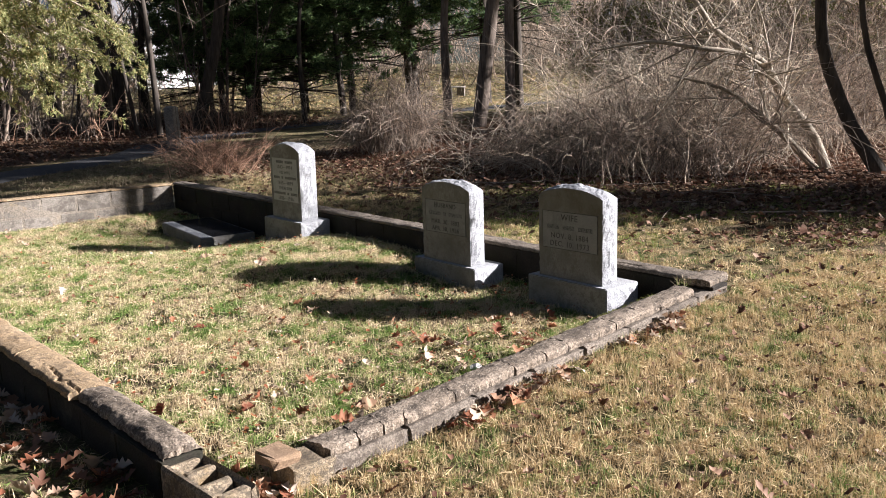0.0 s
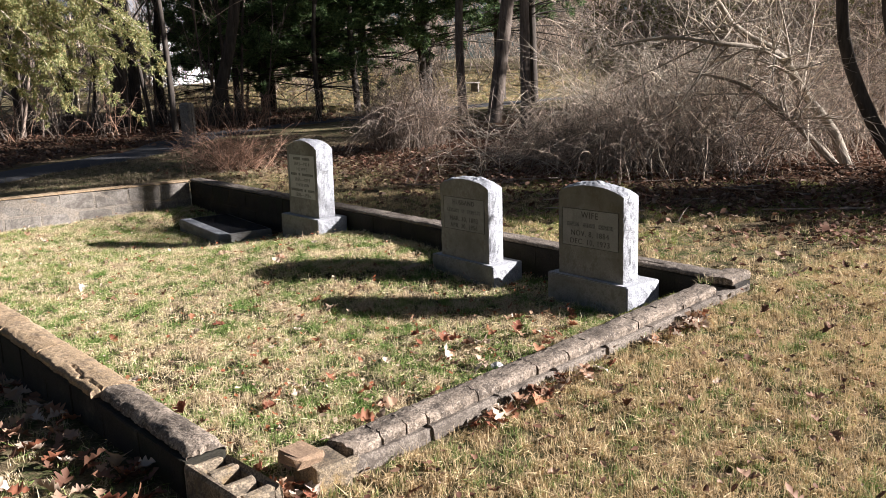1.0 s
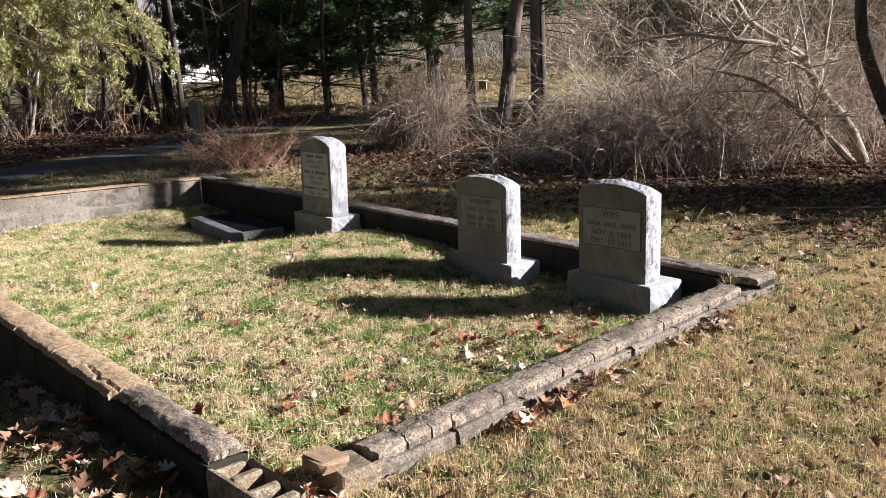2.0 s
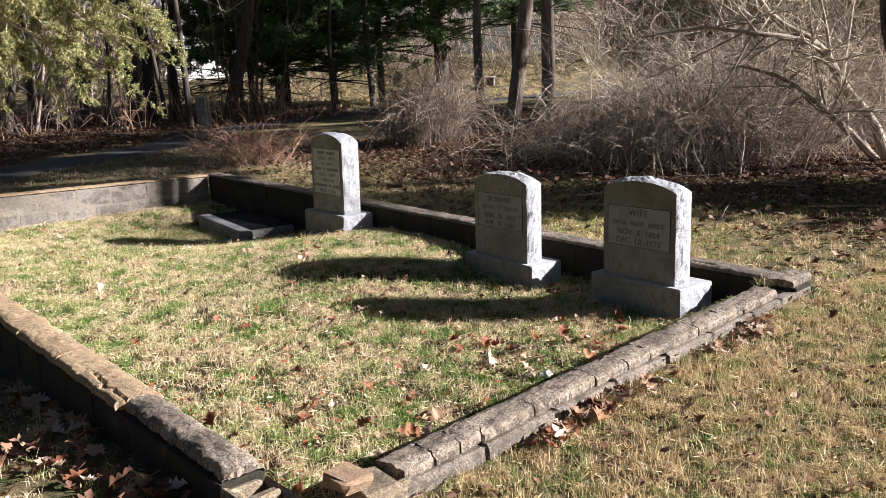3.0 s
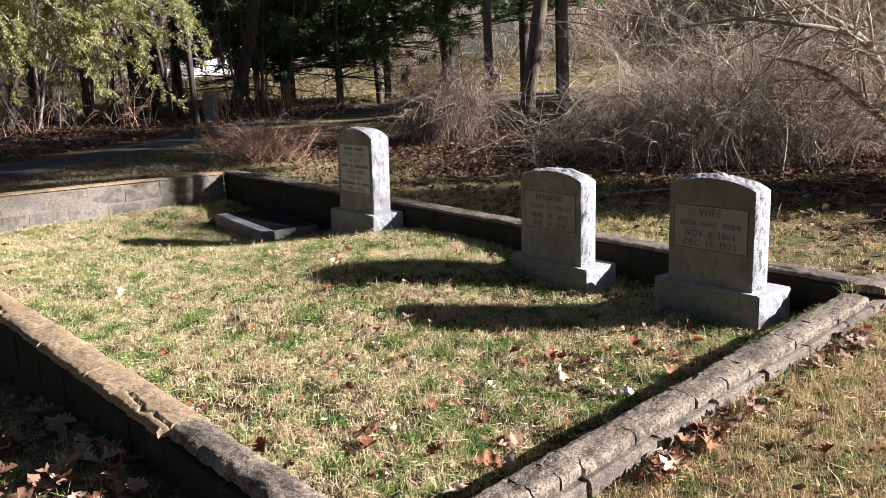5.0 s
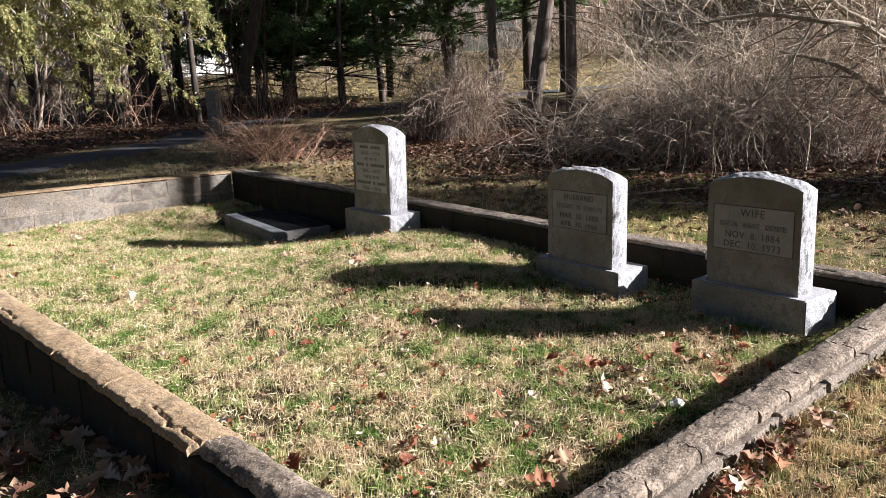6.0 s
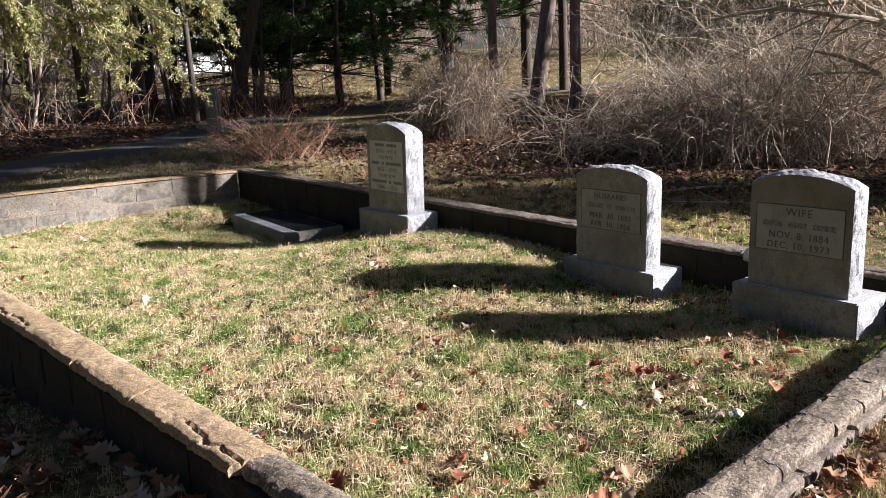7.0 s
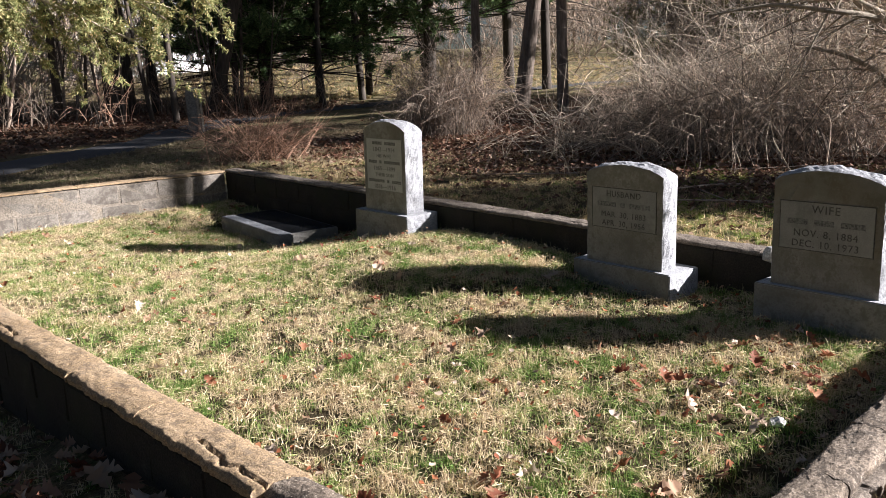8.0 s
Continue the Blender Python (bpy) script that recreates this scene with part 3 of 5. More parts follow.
gravestone("tall weathered granite headstone with pointed arch and pale inscription panel", (4.36, 6.985, 0.235), (2.5, 0, 0),
           (0.34, 0.655, 0.205), (0.065, 0.185, 0.515, 0.655, 0.735), (-0.225, 0.225, 0.17, 0.60),
           [((0.12, 0.13), 0.05, 0.56, 0), ("1843—1914", 0.05, 0.508, 0), ("HIS WIFE", 0.042, 0.456, 0), ((0.1, 0.025, 0.19), 0.048, 0.407, 0),
            ("1865—1899", 0.05, 0.353, 0), ("THEIR SON", 0.042, 0.302, 0), ((0.2, 0.025, 0.11), 0.048, 0.252, 0), ("1886—1916", 0.05, 0.203, 0)], 3, True)

ledger = thing("grave_ledger", "low flat dark granite grave marker lying beside the wall", "grave marker", (4.33, 8.45, 0.262), (2.0, 0, -8))
slab = box_bm(-0.32, 0.26, -0.67, 0.67, -0.22, 0, 0.008)
rough_face(slab, lambda n: n.z < 0.3 and (abs(n.y) > 0.9 or n.x < -0.9), 0.008, 5, 12)
part("slab", slab, M_STONE, ledger)
part("polished_top", box_bm(-0.19, 0.24, -0.64, 0.64, -0.004, 0.003, 0.001, 1), M_LEDGER, ledger, "dark polished inscribed face")
# This pale strip paints the sun that clears the east wall's shadow.
part("sunlit_strip", box_bm(-0.305, -0.195, -0.655, 0.655, -0.004, 0.003, 0.001, 1), M_LIT_TOP, ledger, "pale strip painted as sunlight along the front edge")


# ---- broken corner of the wall ----
M_WORN = rock_material("mossy_worn_block", [(0.3, (0.20, 0.155, 0.10)), (0.6, (0.31, 0.245, 0.165)), (0.8, (0.40, 0.32, 0.22))], (0.25, 0.16, 0.05), 0.56, fine=110, coarse=8, relief=1.0, blot=(0.10, 0.082, 0.06))
def hollow_block():
    """The last uncapped block of the west wall: outer shell with open cells and webs."""
    root = thing("hollow_block", "uncapped hollow concrete block with open cells at the broken wall corner", "concrete block", (WX0, 2.505, WEST_TOP(2.6) - 0.25))
    w, l, h = WX1 - WX0, 0.41, 0.2
    part("shell", block_mesh(0.036, l, h, 57, 0.006), M_WORN, root)
    inner = part("shell", block_mesh(0.036, l - 0.02, h - 0.012, 58, 0.008), M_WORN, root)
    inner.matrix_local = pose(w - 0.036, 0, 0)
    for k, y in enumerate((0.0, 0.118, 0.252, 0.368)):
        ob = part("web", block_mesh(w - 0.06, 0.05, h - 0.006 - 0.008 * (k % 2), 60 + k, 0.005), M_WORN, root)
        ob.matrix_local = pose(0.03, y, 0, (1, -3, 2, -1)[k], (1, -2, 2, -1)[k], (3, -5, 4, -2)[k])
    part("fill", box_bm(0.03, w - 0.03, 0.03, l - 0.03, -0.02, 0.07, 0.004), M_MORTAR, root)
    part("footing", box_bm(0, w, 0.0, l, -0.3, -0.004, 0.01), M_WORN, root, "stained lower block")
    return root


hollow_block()
end_block = thing("corner_block", "weathered loose concrete block at the broken plot corner", "concrete block", (1.60, 2.57, -0.12), (0, 2, -6))
part("body", block_mesh(0.155, 0.20, 0.285, 12, 0.007), M_WORN, end_block)
open_block = thing("end_block", "concrete block with an open dark cell at the wall end", "concrete block", (1.735, SY0 + 0.004, -0.1), (0, -2, 1))
part("shell", box_bm(0, 0.10, 0, 0.035, 0, 0.235, 0.006), M_WORN, open_block)
part("shell", box_bm(0, 0.10, 0.155, 0.19, 0, 0.235, 0.006), M_WORN, open_block)
part("web", box_bm(0, 0.035, 0.03, 0.16, 0, 0.232, 0.006), M_WORN, open_block)
part("fill", box_bm(0.03, 0.11, 0.03, 0.16, 0, 0.17, 0.004), M_MORTAR, open_block)
brick = thing("brick", "sandy tan half brick lying on the loose corner block", "brick", (1.55, 2.60, 0.166), (2, 4, 12))
part("body", block_mesh(0.15, 0.12, 0.052, 15, 0.009), M_BRICK, brick)
corner_cap = thing("corner_slab", "weathered mortar slab on the wall corner", "mortar slab", (4.70, 2.70, 0.272), (0, -2, 4))
part("slab", cap_mesh(0.26, 0.2, 0.045, 71), M_CAP, corner_cap)


def field_stone(at, size, seed, label):
    bm = bmesh.new()
    bmesh.ops.create_icosphere(bm, subdivisions=2, radius=1)
    for v in bm.verts:
        v.co *= 1 + 0.3 * noise.noise(v.co * 1.7 + Vector((seed, 0, 0)))
        v.co = Vector((v.co.x * size[0], v.co.y * size[1], v.co.z * size[2]))
    ob = part("stone", bm, M_PEBBLE, None)
    ob.matrix_world = pose(*at, 0, 0, seed * 40)
    return tagged(ob, label, "stone")


field_stone((4.46, 5.77, 0.215), (0.03, 0.04, 0.035), 1, "pale field stone lying by the plot wall")
field_stone((4.55, 6.3, 0.2), (0.05, 0.05, 0.04), 2, "small grey field stone beside the headstone base")
field_stone((3.12, 3.11, 0.06), (0.035, 0.03, 0.02), 4, "small pale stone lying in the plot grass")
field_stone((4.72, 3.86, 0.36), (0.06, 0.06, 0.05), 3, "rough grey stone set on the wall cap")


# ---- trees and shrubs ----
def through_points(pts, radii, k=14):
    """A smooth path through a few given points."""
    pts, radii = np.array(pts, float), np.array(radii, float)
    s = np.linspace(0, len(pts) - 1, k)
    i = np.clip(s.astype(int), 0, len(pts) - 2)
    f = (s - i)[:, None]
    pad = np.vstack([2 * pts[0] - pts[1], pts, 2 * pts[-1] - pts[-2]])
    p0, p1, p2, p3 = pad[i], pad[i + 1], pad[i + 2], pad[i + 3]
    p = 0.5 * (2 * p1 + (p2 - p0) * f + (2 * p0 - 5 * p1 + 4 * p2 - p3) * f ** 2 + (3 * p1 - p0 - 3 * p2 + p3) * f ** 3)
    return p, np.interp(s, np.arange(len(radii)), radii)


def sprout(path, radii, n, length, g, lift=0.3, spread=1.0, k=6, lo=0.3, thin=0.45, droop=0.0):
    """n side branches from a limb: lists of paths and radii."""
    out = []
    for _ in range(n):
        u = g.uniform(lo, 0.98) * (len(path) - 1)
        i = int(u)
        p = path[i] + (path[min(i + 1, len(path) - 1)] - path[i]) * (u - i)
        r = radii[i] * thin
        along = path[min(i + 1, len(path) - 1)] - path[max(i - 1, 0)]
        along = along / (np.linalg.norm(along) + 1e-9)
        d = along * 0.6 + g.normal(0, spread, 3) * 0.6 + np.array([0, 0, lift])
        d = d / np.linalg.norm(d)
        l = length * g.uniform(0.5, 1.2)
        t = np.linspace(0, 1, k)[:, None]
        q = p + d * l * t + g.normal(0, 0.12 * l, 3) * t ** 2 + np.array([0, 0, -droop * l]) * t ** 2
        out.append((q, np.linspace(r, r * 0.3, k)))
    return out


def pack(limbs, sides):
    """Tubes from limbs of several lengths."""
    by = {}
    for p, r in limbs:
        by.setdefault(len(p), []).append((p, r))
    return merge([tubes([a for a, _ in v], [b for _, b in v], sides) for v in by.values()])


def bare_tree(label, trunks, n1, l1, n2, l2, n3, l3, mat, seed, lift=0.3, category="tree", spread=1.0, lo=0.3, twig_r=0.004, twig_mat=None):
    """trunks: (points, radii). Limbs, branches and twigs grow from them."""
    g = np.random.default_rng(seed)
    base = trunks[0][0][0]
    root = thing("tree", label, category)
    limbs = [through_points(p, r) for p, r in trunks]
    for p, r in limbs:
        v, f = tubes([p], [r], 9)
        raw("trunk", v, f, mat, root, True)
    b1 = [b for p, r in limbs for b in sprout(p, r, n1, l1, g, lift, spread, 8, lo)]
    b2 = [b for p, r in b1 for b in sprout(p, r, n2, l2, g, lift, spread, 6, 0.15, 0.6)]
    b3 = [(p, np.maximum(r, twig_r) * np.linspace(1, 0.4, len(r))) for q, s in b2 for p, r in sprout(q, s, n3, l3, g, lift, spread, 4, 0.1, 0.6)]
    if b1:
        for b in b1:
            raw("limb", *pack([b], 5), mat, root, True)
    if b2:
        raw("branch_spread", *pack(b2, 4), twig_mat or mat, root)
    if b3:
        raw("twig_tangle", *pack(b3, 3), twig_mat or mat, root)
    return root


def ground_at(x, y):
    return float(outside(x, y))


def tree_points(x, y, tip, h, k=4, sway=0.15, seed=0):
    g = np.random.default_rng(seed)
    z = ground_at(x, y) - 0.1
    pts = []
    for i in range(k):
        u = i / (k - 1)
        pts.append((x + tip[0] * u + (g.normal(0, sway) if 0 < i else 0), y + tip[1] * u + (g.normal(0, sway) if 0 < i else 0), z + h * u))
    return pts


def needles(centres, dirs, n, length, width, g, fan=0.9):
    """n thin leaves round each centre, along its direction: triangles."""
    c = np.repeat(centres, n, 0)
    d = np.repeat(dirs, n, 0) + g.normal(0, fan, (len(c), 3))
    d /= np.linalg.norm(d, axis=1, keepdims=True) + 1e-9
    s = np.cross(d, g.normal(0, 1, d.shape))
    s /= np.linalg.norm(s, axis=1, keepdims=True) + 1e-9
    l = length * g.uniform(0.6, 1.3, (len(c), 1))
    o = c + g.normal(0, length * 0.35, c.shape)
    v = np.stack([o - s * width, o + s * width, o + d * l], 1).reshape(-1, 3)
    return v, np.arange(len(v)).reshape(-1, 3)


def conifer(label, x, y, h, r, base_h, seed, whorls=26, per=7, trunk_r=0.2, tuft=(70, 0.2, 0.016), lean=(0, 0), mat=None, trunk_mat=None, droop=0.15, bare_low=0):
    g = np.random.default_rng(seed)
    root = thing("pine_tree", label, "tree")
    z0 = ground_at(x, y) - 0.1
    p, rad = through_points([(x, y, z0), (x + lean[0] * 0.4, y + lean[1] * 0.4, z0 + h * 0.45), (x + lean[0], y + lean[1], z0 + h)], [trunk_r, trunk_r * 0.75, 0.03])
    raw("trunk", *tubes([p], [rad], 9), trunk_mat or M_BARK, root, True)
    limbs, cs, ds = [], [], []
    for w in range(whorls):
        u = w / (whorls - 1)
        hz = base_h + (h - base_h) * u
        i = min(int(hz / h * (len(p) - 1)), len(p) - 2)
        c = p[i] + (p[i + 1] - p[i]) * (hz / h * (len(p) - 1) - i)
        for b in range(per):
            a = g.uniform(0, 2 * math.pi)
            l = r * (1 - u) ** 0.7 * g.uniform(0.4, 1.15) + 0.25
            d = np.array([math.cos(a), math.sin(a), g.uniform(-0.15, 0.3)])
            t = np.linspace(0, 1, 7)[:, None]
            q = c + d * l * t + np.array([0, 0, -droop * l]) * t ** 2 + g.normal(0, 0.04 * l, 3) * t
            limbs.append((q, np.linspace(0.028 * (1 - u * 0.6), 0.006, 7)))
            if w < bare_low:
                continue
            for s in range(max(2, int(l * 4.5 * (0.3 + 0.7 * min(1, u * 3.5))))):
                uu = g.uniform(0.25, 1.0) * 6
                j = min(int(uu), 5)
                cs.append(q[j] + (q[j + 1] - q[j]) * (uu - j) + g.normal(0, 0.16, 3) * (1, 1, 0.6))
                ds.append(d + np.array([0, 0, 0.2]))
    raw("branch_spread", *pack(limbs, 4), trunk_mat or M_BARK, root)
    raw("crown", *needles(np.array(cs), np.array(ds), tuft[0], tuft[1], tuft[2], g), mat or M_NEEDLE, root)
    return root


def shrub(name, label, x, y, z, n, height, reach, mat, seed, droop=0.6, r=0.006, spread=0.25, side=6, side_l=0.3, category="shrub", lean=(0, 0), kind="", group=""):
    """Many arching stems from one foot, with side twigs."""
    g = np.random.default_rng(seed)
    a = g.uniform(0, 2 * math.pi, n)
    k = 10
    t = np.linspace(0, 1, k)[None, :, None]
    foot = np.stack([x + spread * g.normal(0, 1, n), y + spread * g.normal(0, 1, n)], -1)
    zz = np.array([ground_at(*f) for f in foot]) - 0.03 if z is None else np.full(n, z)
    out = reach * g.uniform(0.15, 1.1, n)
    up = height * g.uniform(0.55, 1.25, n)
    d = np.stack([np.cos(a) * out + lean[0] * up, np.sin(a) * out + lean[1] * up, up], -1)
    p = np.concatenate([foot, zz[:, None]], 1)[:, None] + d[:, None] * t * np.array([1, 1, 1.0])
    p[..., 2] -= (droop * up[:, None] * g.uniform(0.2, 1.2, (n, 1)) * t[0, :, 0] ** 3)
    ph, am = g.uniform(0, 6.283, (n, 1, 3)), g.normal(0, 0.10 * height, (n, 1, 3))
    p += am * np.sin(t * g.uniform(2, 6, (n, 1, 1)) + ph) * t + np.cumsum(g.normal(0, 0.02 * height, p.shape), 1) * t
    rad = np.linspace(1, 0.3, k)[None] * r * g.uniform(0.6, 1.3, (n, 1))
    root = thing(name, label, category, kind=kind, group=group)
    raw("stem_tangle", *tubes(p, rad, 4), mat, root)
    m = n * side
    i = g.integers(0, n, m)
    j = g.integers(2, k - 1, m)
    o = p[i, j]
    dd = (p[i, j] - p[i, j - 1])
    dd /= np.linalg.norm(dd, axis=1, keepdims=True) + 1e-9
    dd = dd + g.normal(0, 0.6, dd.shape)
    dd /= np.linalg.norm(dd, axis=1, keepdims=True)
    l = side_l * g.uniform(0.4, 1.3, (m, 1, 1))
    tt = np.linspace(0, 1, 4)[None, :, None]
    q = o[:, None] + dd[:, None] * l * tt + (g.normal(0, 0.35, (m, 1, 3)) + np.array([0, 0, -0.25])) * l * tt ** 2
    raw("twig_tangle", *tubes(q, np.linspace(1, 0.4, 4)[None] * r * 0.6 * np.ones((m, 1)), 3), mat, root)
    return root


# ---- path, post, house and bench in the distance ----
def strip(name, pts, width, lift, material, label):
    p, _ = through_points([(x, y, 0) for x, y in pts], [1] * len(pts), 60)
    d = np.gradient(p, axis=0)
    s = np.stack([-d[:, 1], d[:, 0]], -1) / np.hypot(d[:, 0], d[:, 1])[:, None]
    rows = []
    for u in np.linspace(-0.5, 0.5, 7):
        q = p[:, :2] + s * width * u
        rows.append(np.stack([q[:, 0], q[:, 1], outside(q[:, 0], q[:, 1]) + lift * (1 - (2 * u) ** 6) - 0.02 * (abs(u) > 0.49)], -1))
    v = np.stack(rows, 1)
    i = np.arange(v.shape[0] * v.shape[1]).reshape(v.shape[:2])
    f = np.stack([i[:-1, :-1], i[1:, :-1], i[1:, 1:], i[:-1, 1:]], -1).reshape(-1, 4)
    return tagged(raw(name, v.reshape(-1, 3), f, material, smooth=True), label, "path", kind="structure")


strip("path", [(-14, 9.5), (-4, 12.0), (3.4, 14.9), (6.7, 16.5), (8.3, 18.2), (10.6, 19.6), (13.2, 20.6), (17, 21.0), (26, 18.5)], 1.4, 0.03, M_ASPHALT, "narrow asphalt path along the shaded edge of the wood")

post = thing("wooden_post", "thick weathered grey wooden post beside the path", "post", (8.25, 17.5, ground_at(8.25, 17.5) - 0.12), (0, -1, 35))
for dx in (-0.067, 0.067):
    bm = box_bm(dx - 0.064, dx + 0.064, -0.11, 0.11, 0, 1.0, 0.012)
    for v in bm.verts:
        if v.co.z > 0.9:
            v.co.z += 0.03 - abs(v.co.x) * 0.35
    part("timber", bm, M_POST, post)


def house(x, y, turn):
    z = ground_at(x, y) - 0.3
    root = thing("house", "white clapboard house far beyond the trees", "house", (x, y, z), (0, 0, turn))
    part("wall", box_bm(-5, 5, -3.5, 3.5, 0, 3.6, 0.02), M_HOUSE, root)
    bm = bmesh.new()
    a = [bm.verts.new((sx * 5.4, yy, zz)) for sx in (-1, 1) for yy, zz in ((-4, 3.4), (0, 6.2), (4, 3.4), (4, 3.6), (0, 6.4), (-4, 3.6))]
    for i in range(6):
        bm.faces.new((a[i], a[(i + 1) % 6], a[6 + (i + 1) % 6], a[6 + i]))
    bm.faces.new(a[:6][::-1])
    bm.faces.new(a[6:])
    part("roof", bm, M_ROOF, root, "grey shingled gable roof")
    for wx in (-3.4, -1.1, 1.1, 3.4):
        w = part("window", box_bm(wx - 0.5, wx + 0.5, -3.56, -3.48, 1.0, 2.5, 0.01), M_HOUSE, root)
        part("pane", box_bm(wx - 0.42, wx + 0.42, -3.575, -3.5, 1.08, 2.42, 0), M_DARKGLASS, w, "dark window glass")
    return root


house(25.5, 58.5, 25)
bench = thing("picnic_bench", "small weathered wooden bench standing on the far lawn", "bench", (25.6, 26.4, ground_at(25.6, 26.4)), (0, 0, 20))
part("seat", box_bm(-0.8, 0.8, -0.2, 0.2, 0.42, 0.48, 0.01), M_POST, bench)
for dx in (-0.65, 0.65):
    part("leg", box_bm(dx - 0.05, dx + 0.05, -0.18, 0.18, -0.1, 0.42, 0.01), M_POST, bench)
stake = thing("metal_stake", "thin dark metal stake leaning in the grass", "stake", (14.9, 16.5, ground_at(14.9, 16.5) - 0.1), (4, -14, 0))
part("rod", box_bm(-0.018, 0.018, -0.018, 0.018, 0, 1.35, 0.004), M_BARK, stake)

# ---- shrubs beyond the wall ----
shrub("red_twig_bush", "low bare bush of thin reddish stems behind plot wall", 6.3, 11.9, None, 170, 0.72, 1.0, M_TWIG_RED, 21, 0.35, 0.005, 0.28, 6, 0.25)
shrub("arching_bush", "round bare bush of drooping grey-brown twigs", 9.6, 11.5, None, 420, 1.75, 1.0, M_TWIG, 22, 0.95, 0.0075, 0.26, 5, 0.5)

THICKET = [(9.4, 8.0, 0.42, 170), (9.6, 7.4, 0.95, 230), (9.3, 6.3, 0.9, 240), (10.3, 6.6, 1.35, 260), (10.1, 5.8, 1.0, 240), (10.9, 7.8, 0.9, 210),
           (11.5, 7.1, 1.6, 250), (11.5, 6.3, 1.3, 240), (12.4, 6.3, 1.8, 230), (12.6, 8.0, 1.1, 150), (13.2, 5.4, 1.8, 200),
           (13.6, 7.2, 2.0, 210), (15.5, 5.8, 2.0, 160)]
for i, (x, y, h, n) in enumerate(THICKET):
    shrub("thicket_bush", "dense tangle of bare arching brown twigs" if i % 3 == 1 else "tangle of bare pale grey-brown twigs", x, y, None, int(n * 0.72), h * 1.55, h * 1.35,
          (M_TWIG_PALE, M_TWIG, M_TWIG)[i % 3], 40 + i, 1.3, 0.007, 0.6, 6, 0.6, group="thicket")

TALL = [(15.8, 7.6, 3.8), (16.6, 9.6, 3.6), (17.4, 6.0, 4.2), (18.6, 8.2, 4.4), (18.8, 11.6, 3.8), (20.0, 6.6, 4.4), (20.5, 10.0, 4.6)]
for i, (x, y, h) in enumerate(TALL):
    shrub("tall_shrub", "tall bare shrub of fine pale branching twigs", x, y, None, 46, h, h * 0.45, (M_TWIG, M_TWIG_FAR)[i % 2], 300 + i, 0.35, 0.015, 0.5, 16, 1.0, group="tall shrubs")


def leafy(label, x, y, h, r, n, seed):
    g = np.random.default_rng(seed)
    root = shrub("leafy_shrub", label, x, y, None, 40, h, r, M_TWIG_PALE, seed, 0.3, 0.01, 0.3, 10, 0.6)
    a, u = g.uniform(0, 6.283, n), g.uniform(0.2, 1, n)
    rr = r * np.sqrt(g.uniform(0, 1, n)) * np.sin(u * 2.6)
    c = np.stack([x + np.cos(a) * rr, y + np.sin(a) * rr, ground_at(x, y) + u * h + 0.3 * np.sin(a * 3)], -1)
    v, f = needles(c, g.normal(0, 1, c.shape), 5, 0.07, 0.018, g, 1.0)
    raw("leaf_spread", v, f, M_SHRUBLEAF, root)


for i, (x, y, h, r, n) in enumerate([(16.0, 8.9, 3.6, 1.8, 1800), (17.6, 7.0, 4.0, 2.0, 1600), (19.5, 13.6, 3.0, 1.5, 1500)]):
    leafy("straggling shrub with sparse olive-green leaves", x, y, h, r, n, 340 + i)

# slim leaning trees at the thicket's edge
bare_tree("slim leaning tree with smooth grey bark and bare branches",
          [([(10.54, 4.20, 0.28), (10.50, 4.41, 0.88), (10.38, 4.73, 1.35), (10.25, 5.00, 1.86), (9.99, 5.45, 2.21), (9.83, 5.67, 2.64), (9.46, 6.13, 3.39)], [0.072, 0.061, 0.054, 0.050, 0.040, 0.032, 0.014]),
           ([(10.25, 5.00, 1.86), (9.87, 5.18, 1.96), (9.52, 5.41, 2.02), (9.19, 5.92, 2.13), (8.81, 6.50, 2.06)], [0.036, 0.032, 0.029, 0.023, 0.009]),
           ([(10.59, 4.28, 0.33), (10.45, 4.69, 0.82), (10.27, 4.96, 1.14), (10.00, 5.32, 1.50), (9.55, 5.86, 1.72)], [0.050, 0.043, 0.036, 0.029, 0.009])],
          10, 1.3, 7, 0.7, 5, 0.35, M_BARK_GREY, 61, 0.15, twig_mat=M_TWIG_PALE)
bare_tree("leaning slender tree with dark bark and bare crown",
          [([(10.41, 3.43, 0.19), (10.32, 3.65, 0.60), (10.23, 3.91, 1.10), (10.13, 4.15, 1.83), (10.07, 4.20, 2.47), (10.09, 4.24, 4.29), (10.3, 4.5, 7.2)], [0.108, 0.090, 0.079, 0.072, 0.065, 0.05, 0.015]),
           ([(10.45, 3.47, 0.24), (10.45, 3.52, 1.05), (10.27, 3.77, 2.05), (10.18, 3.88, 3.39), (10.0, 4.3, 6.0)], [0.043, 0.038, 0.034, 0.028, 0.012])],
          9, 1.4, 7, 0.8, 5, 0.4, M_BARK, 62, 0.3, twig_mat=M_TWIG_PALE, lo=0.58)
# trees added out of view past the lawn's edge, east of the plot, to cast shade
for i, (x, y, h, lo) in enumerate([(14.4, -3.8, 5.3, 0.45), (13.4, -2.4, 4.9, 0.45)]):
    bare_tree("unseen small bare tree added to dapple the ground", [(tree_points(x, y, (0.4, 0.6), h, 5, 0.25, 441 + i), [0.16, 0.14, 0.12, 0.08, 0.03])],
              42, 1.3, 8, 1.1, 5, 0.5, M_BARK_GREY, 451 + i, 0.45, lo=lo, twig_r=0.009, twig_mat=M_TWIG)
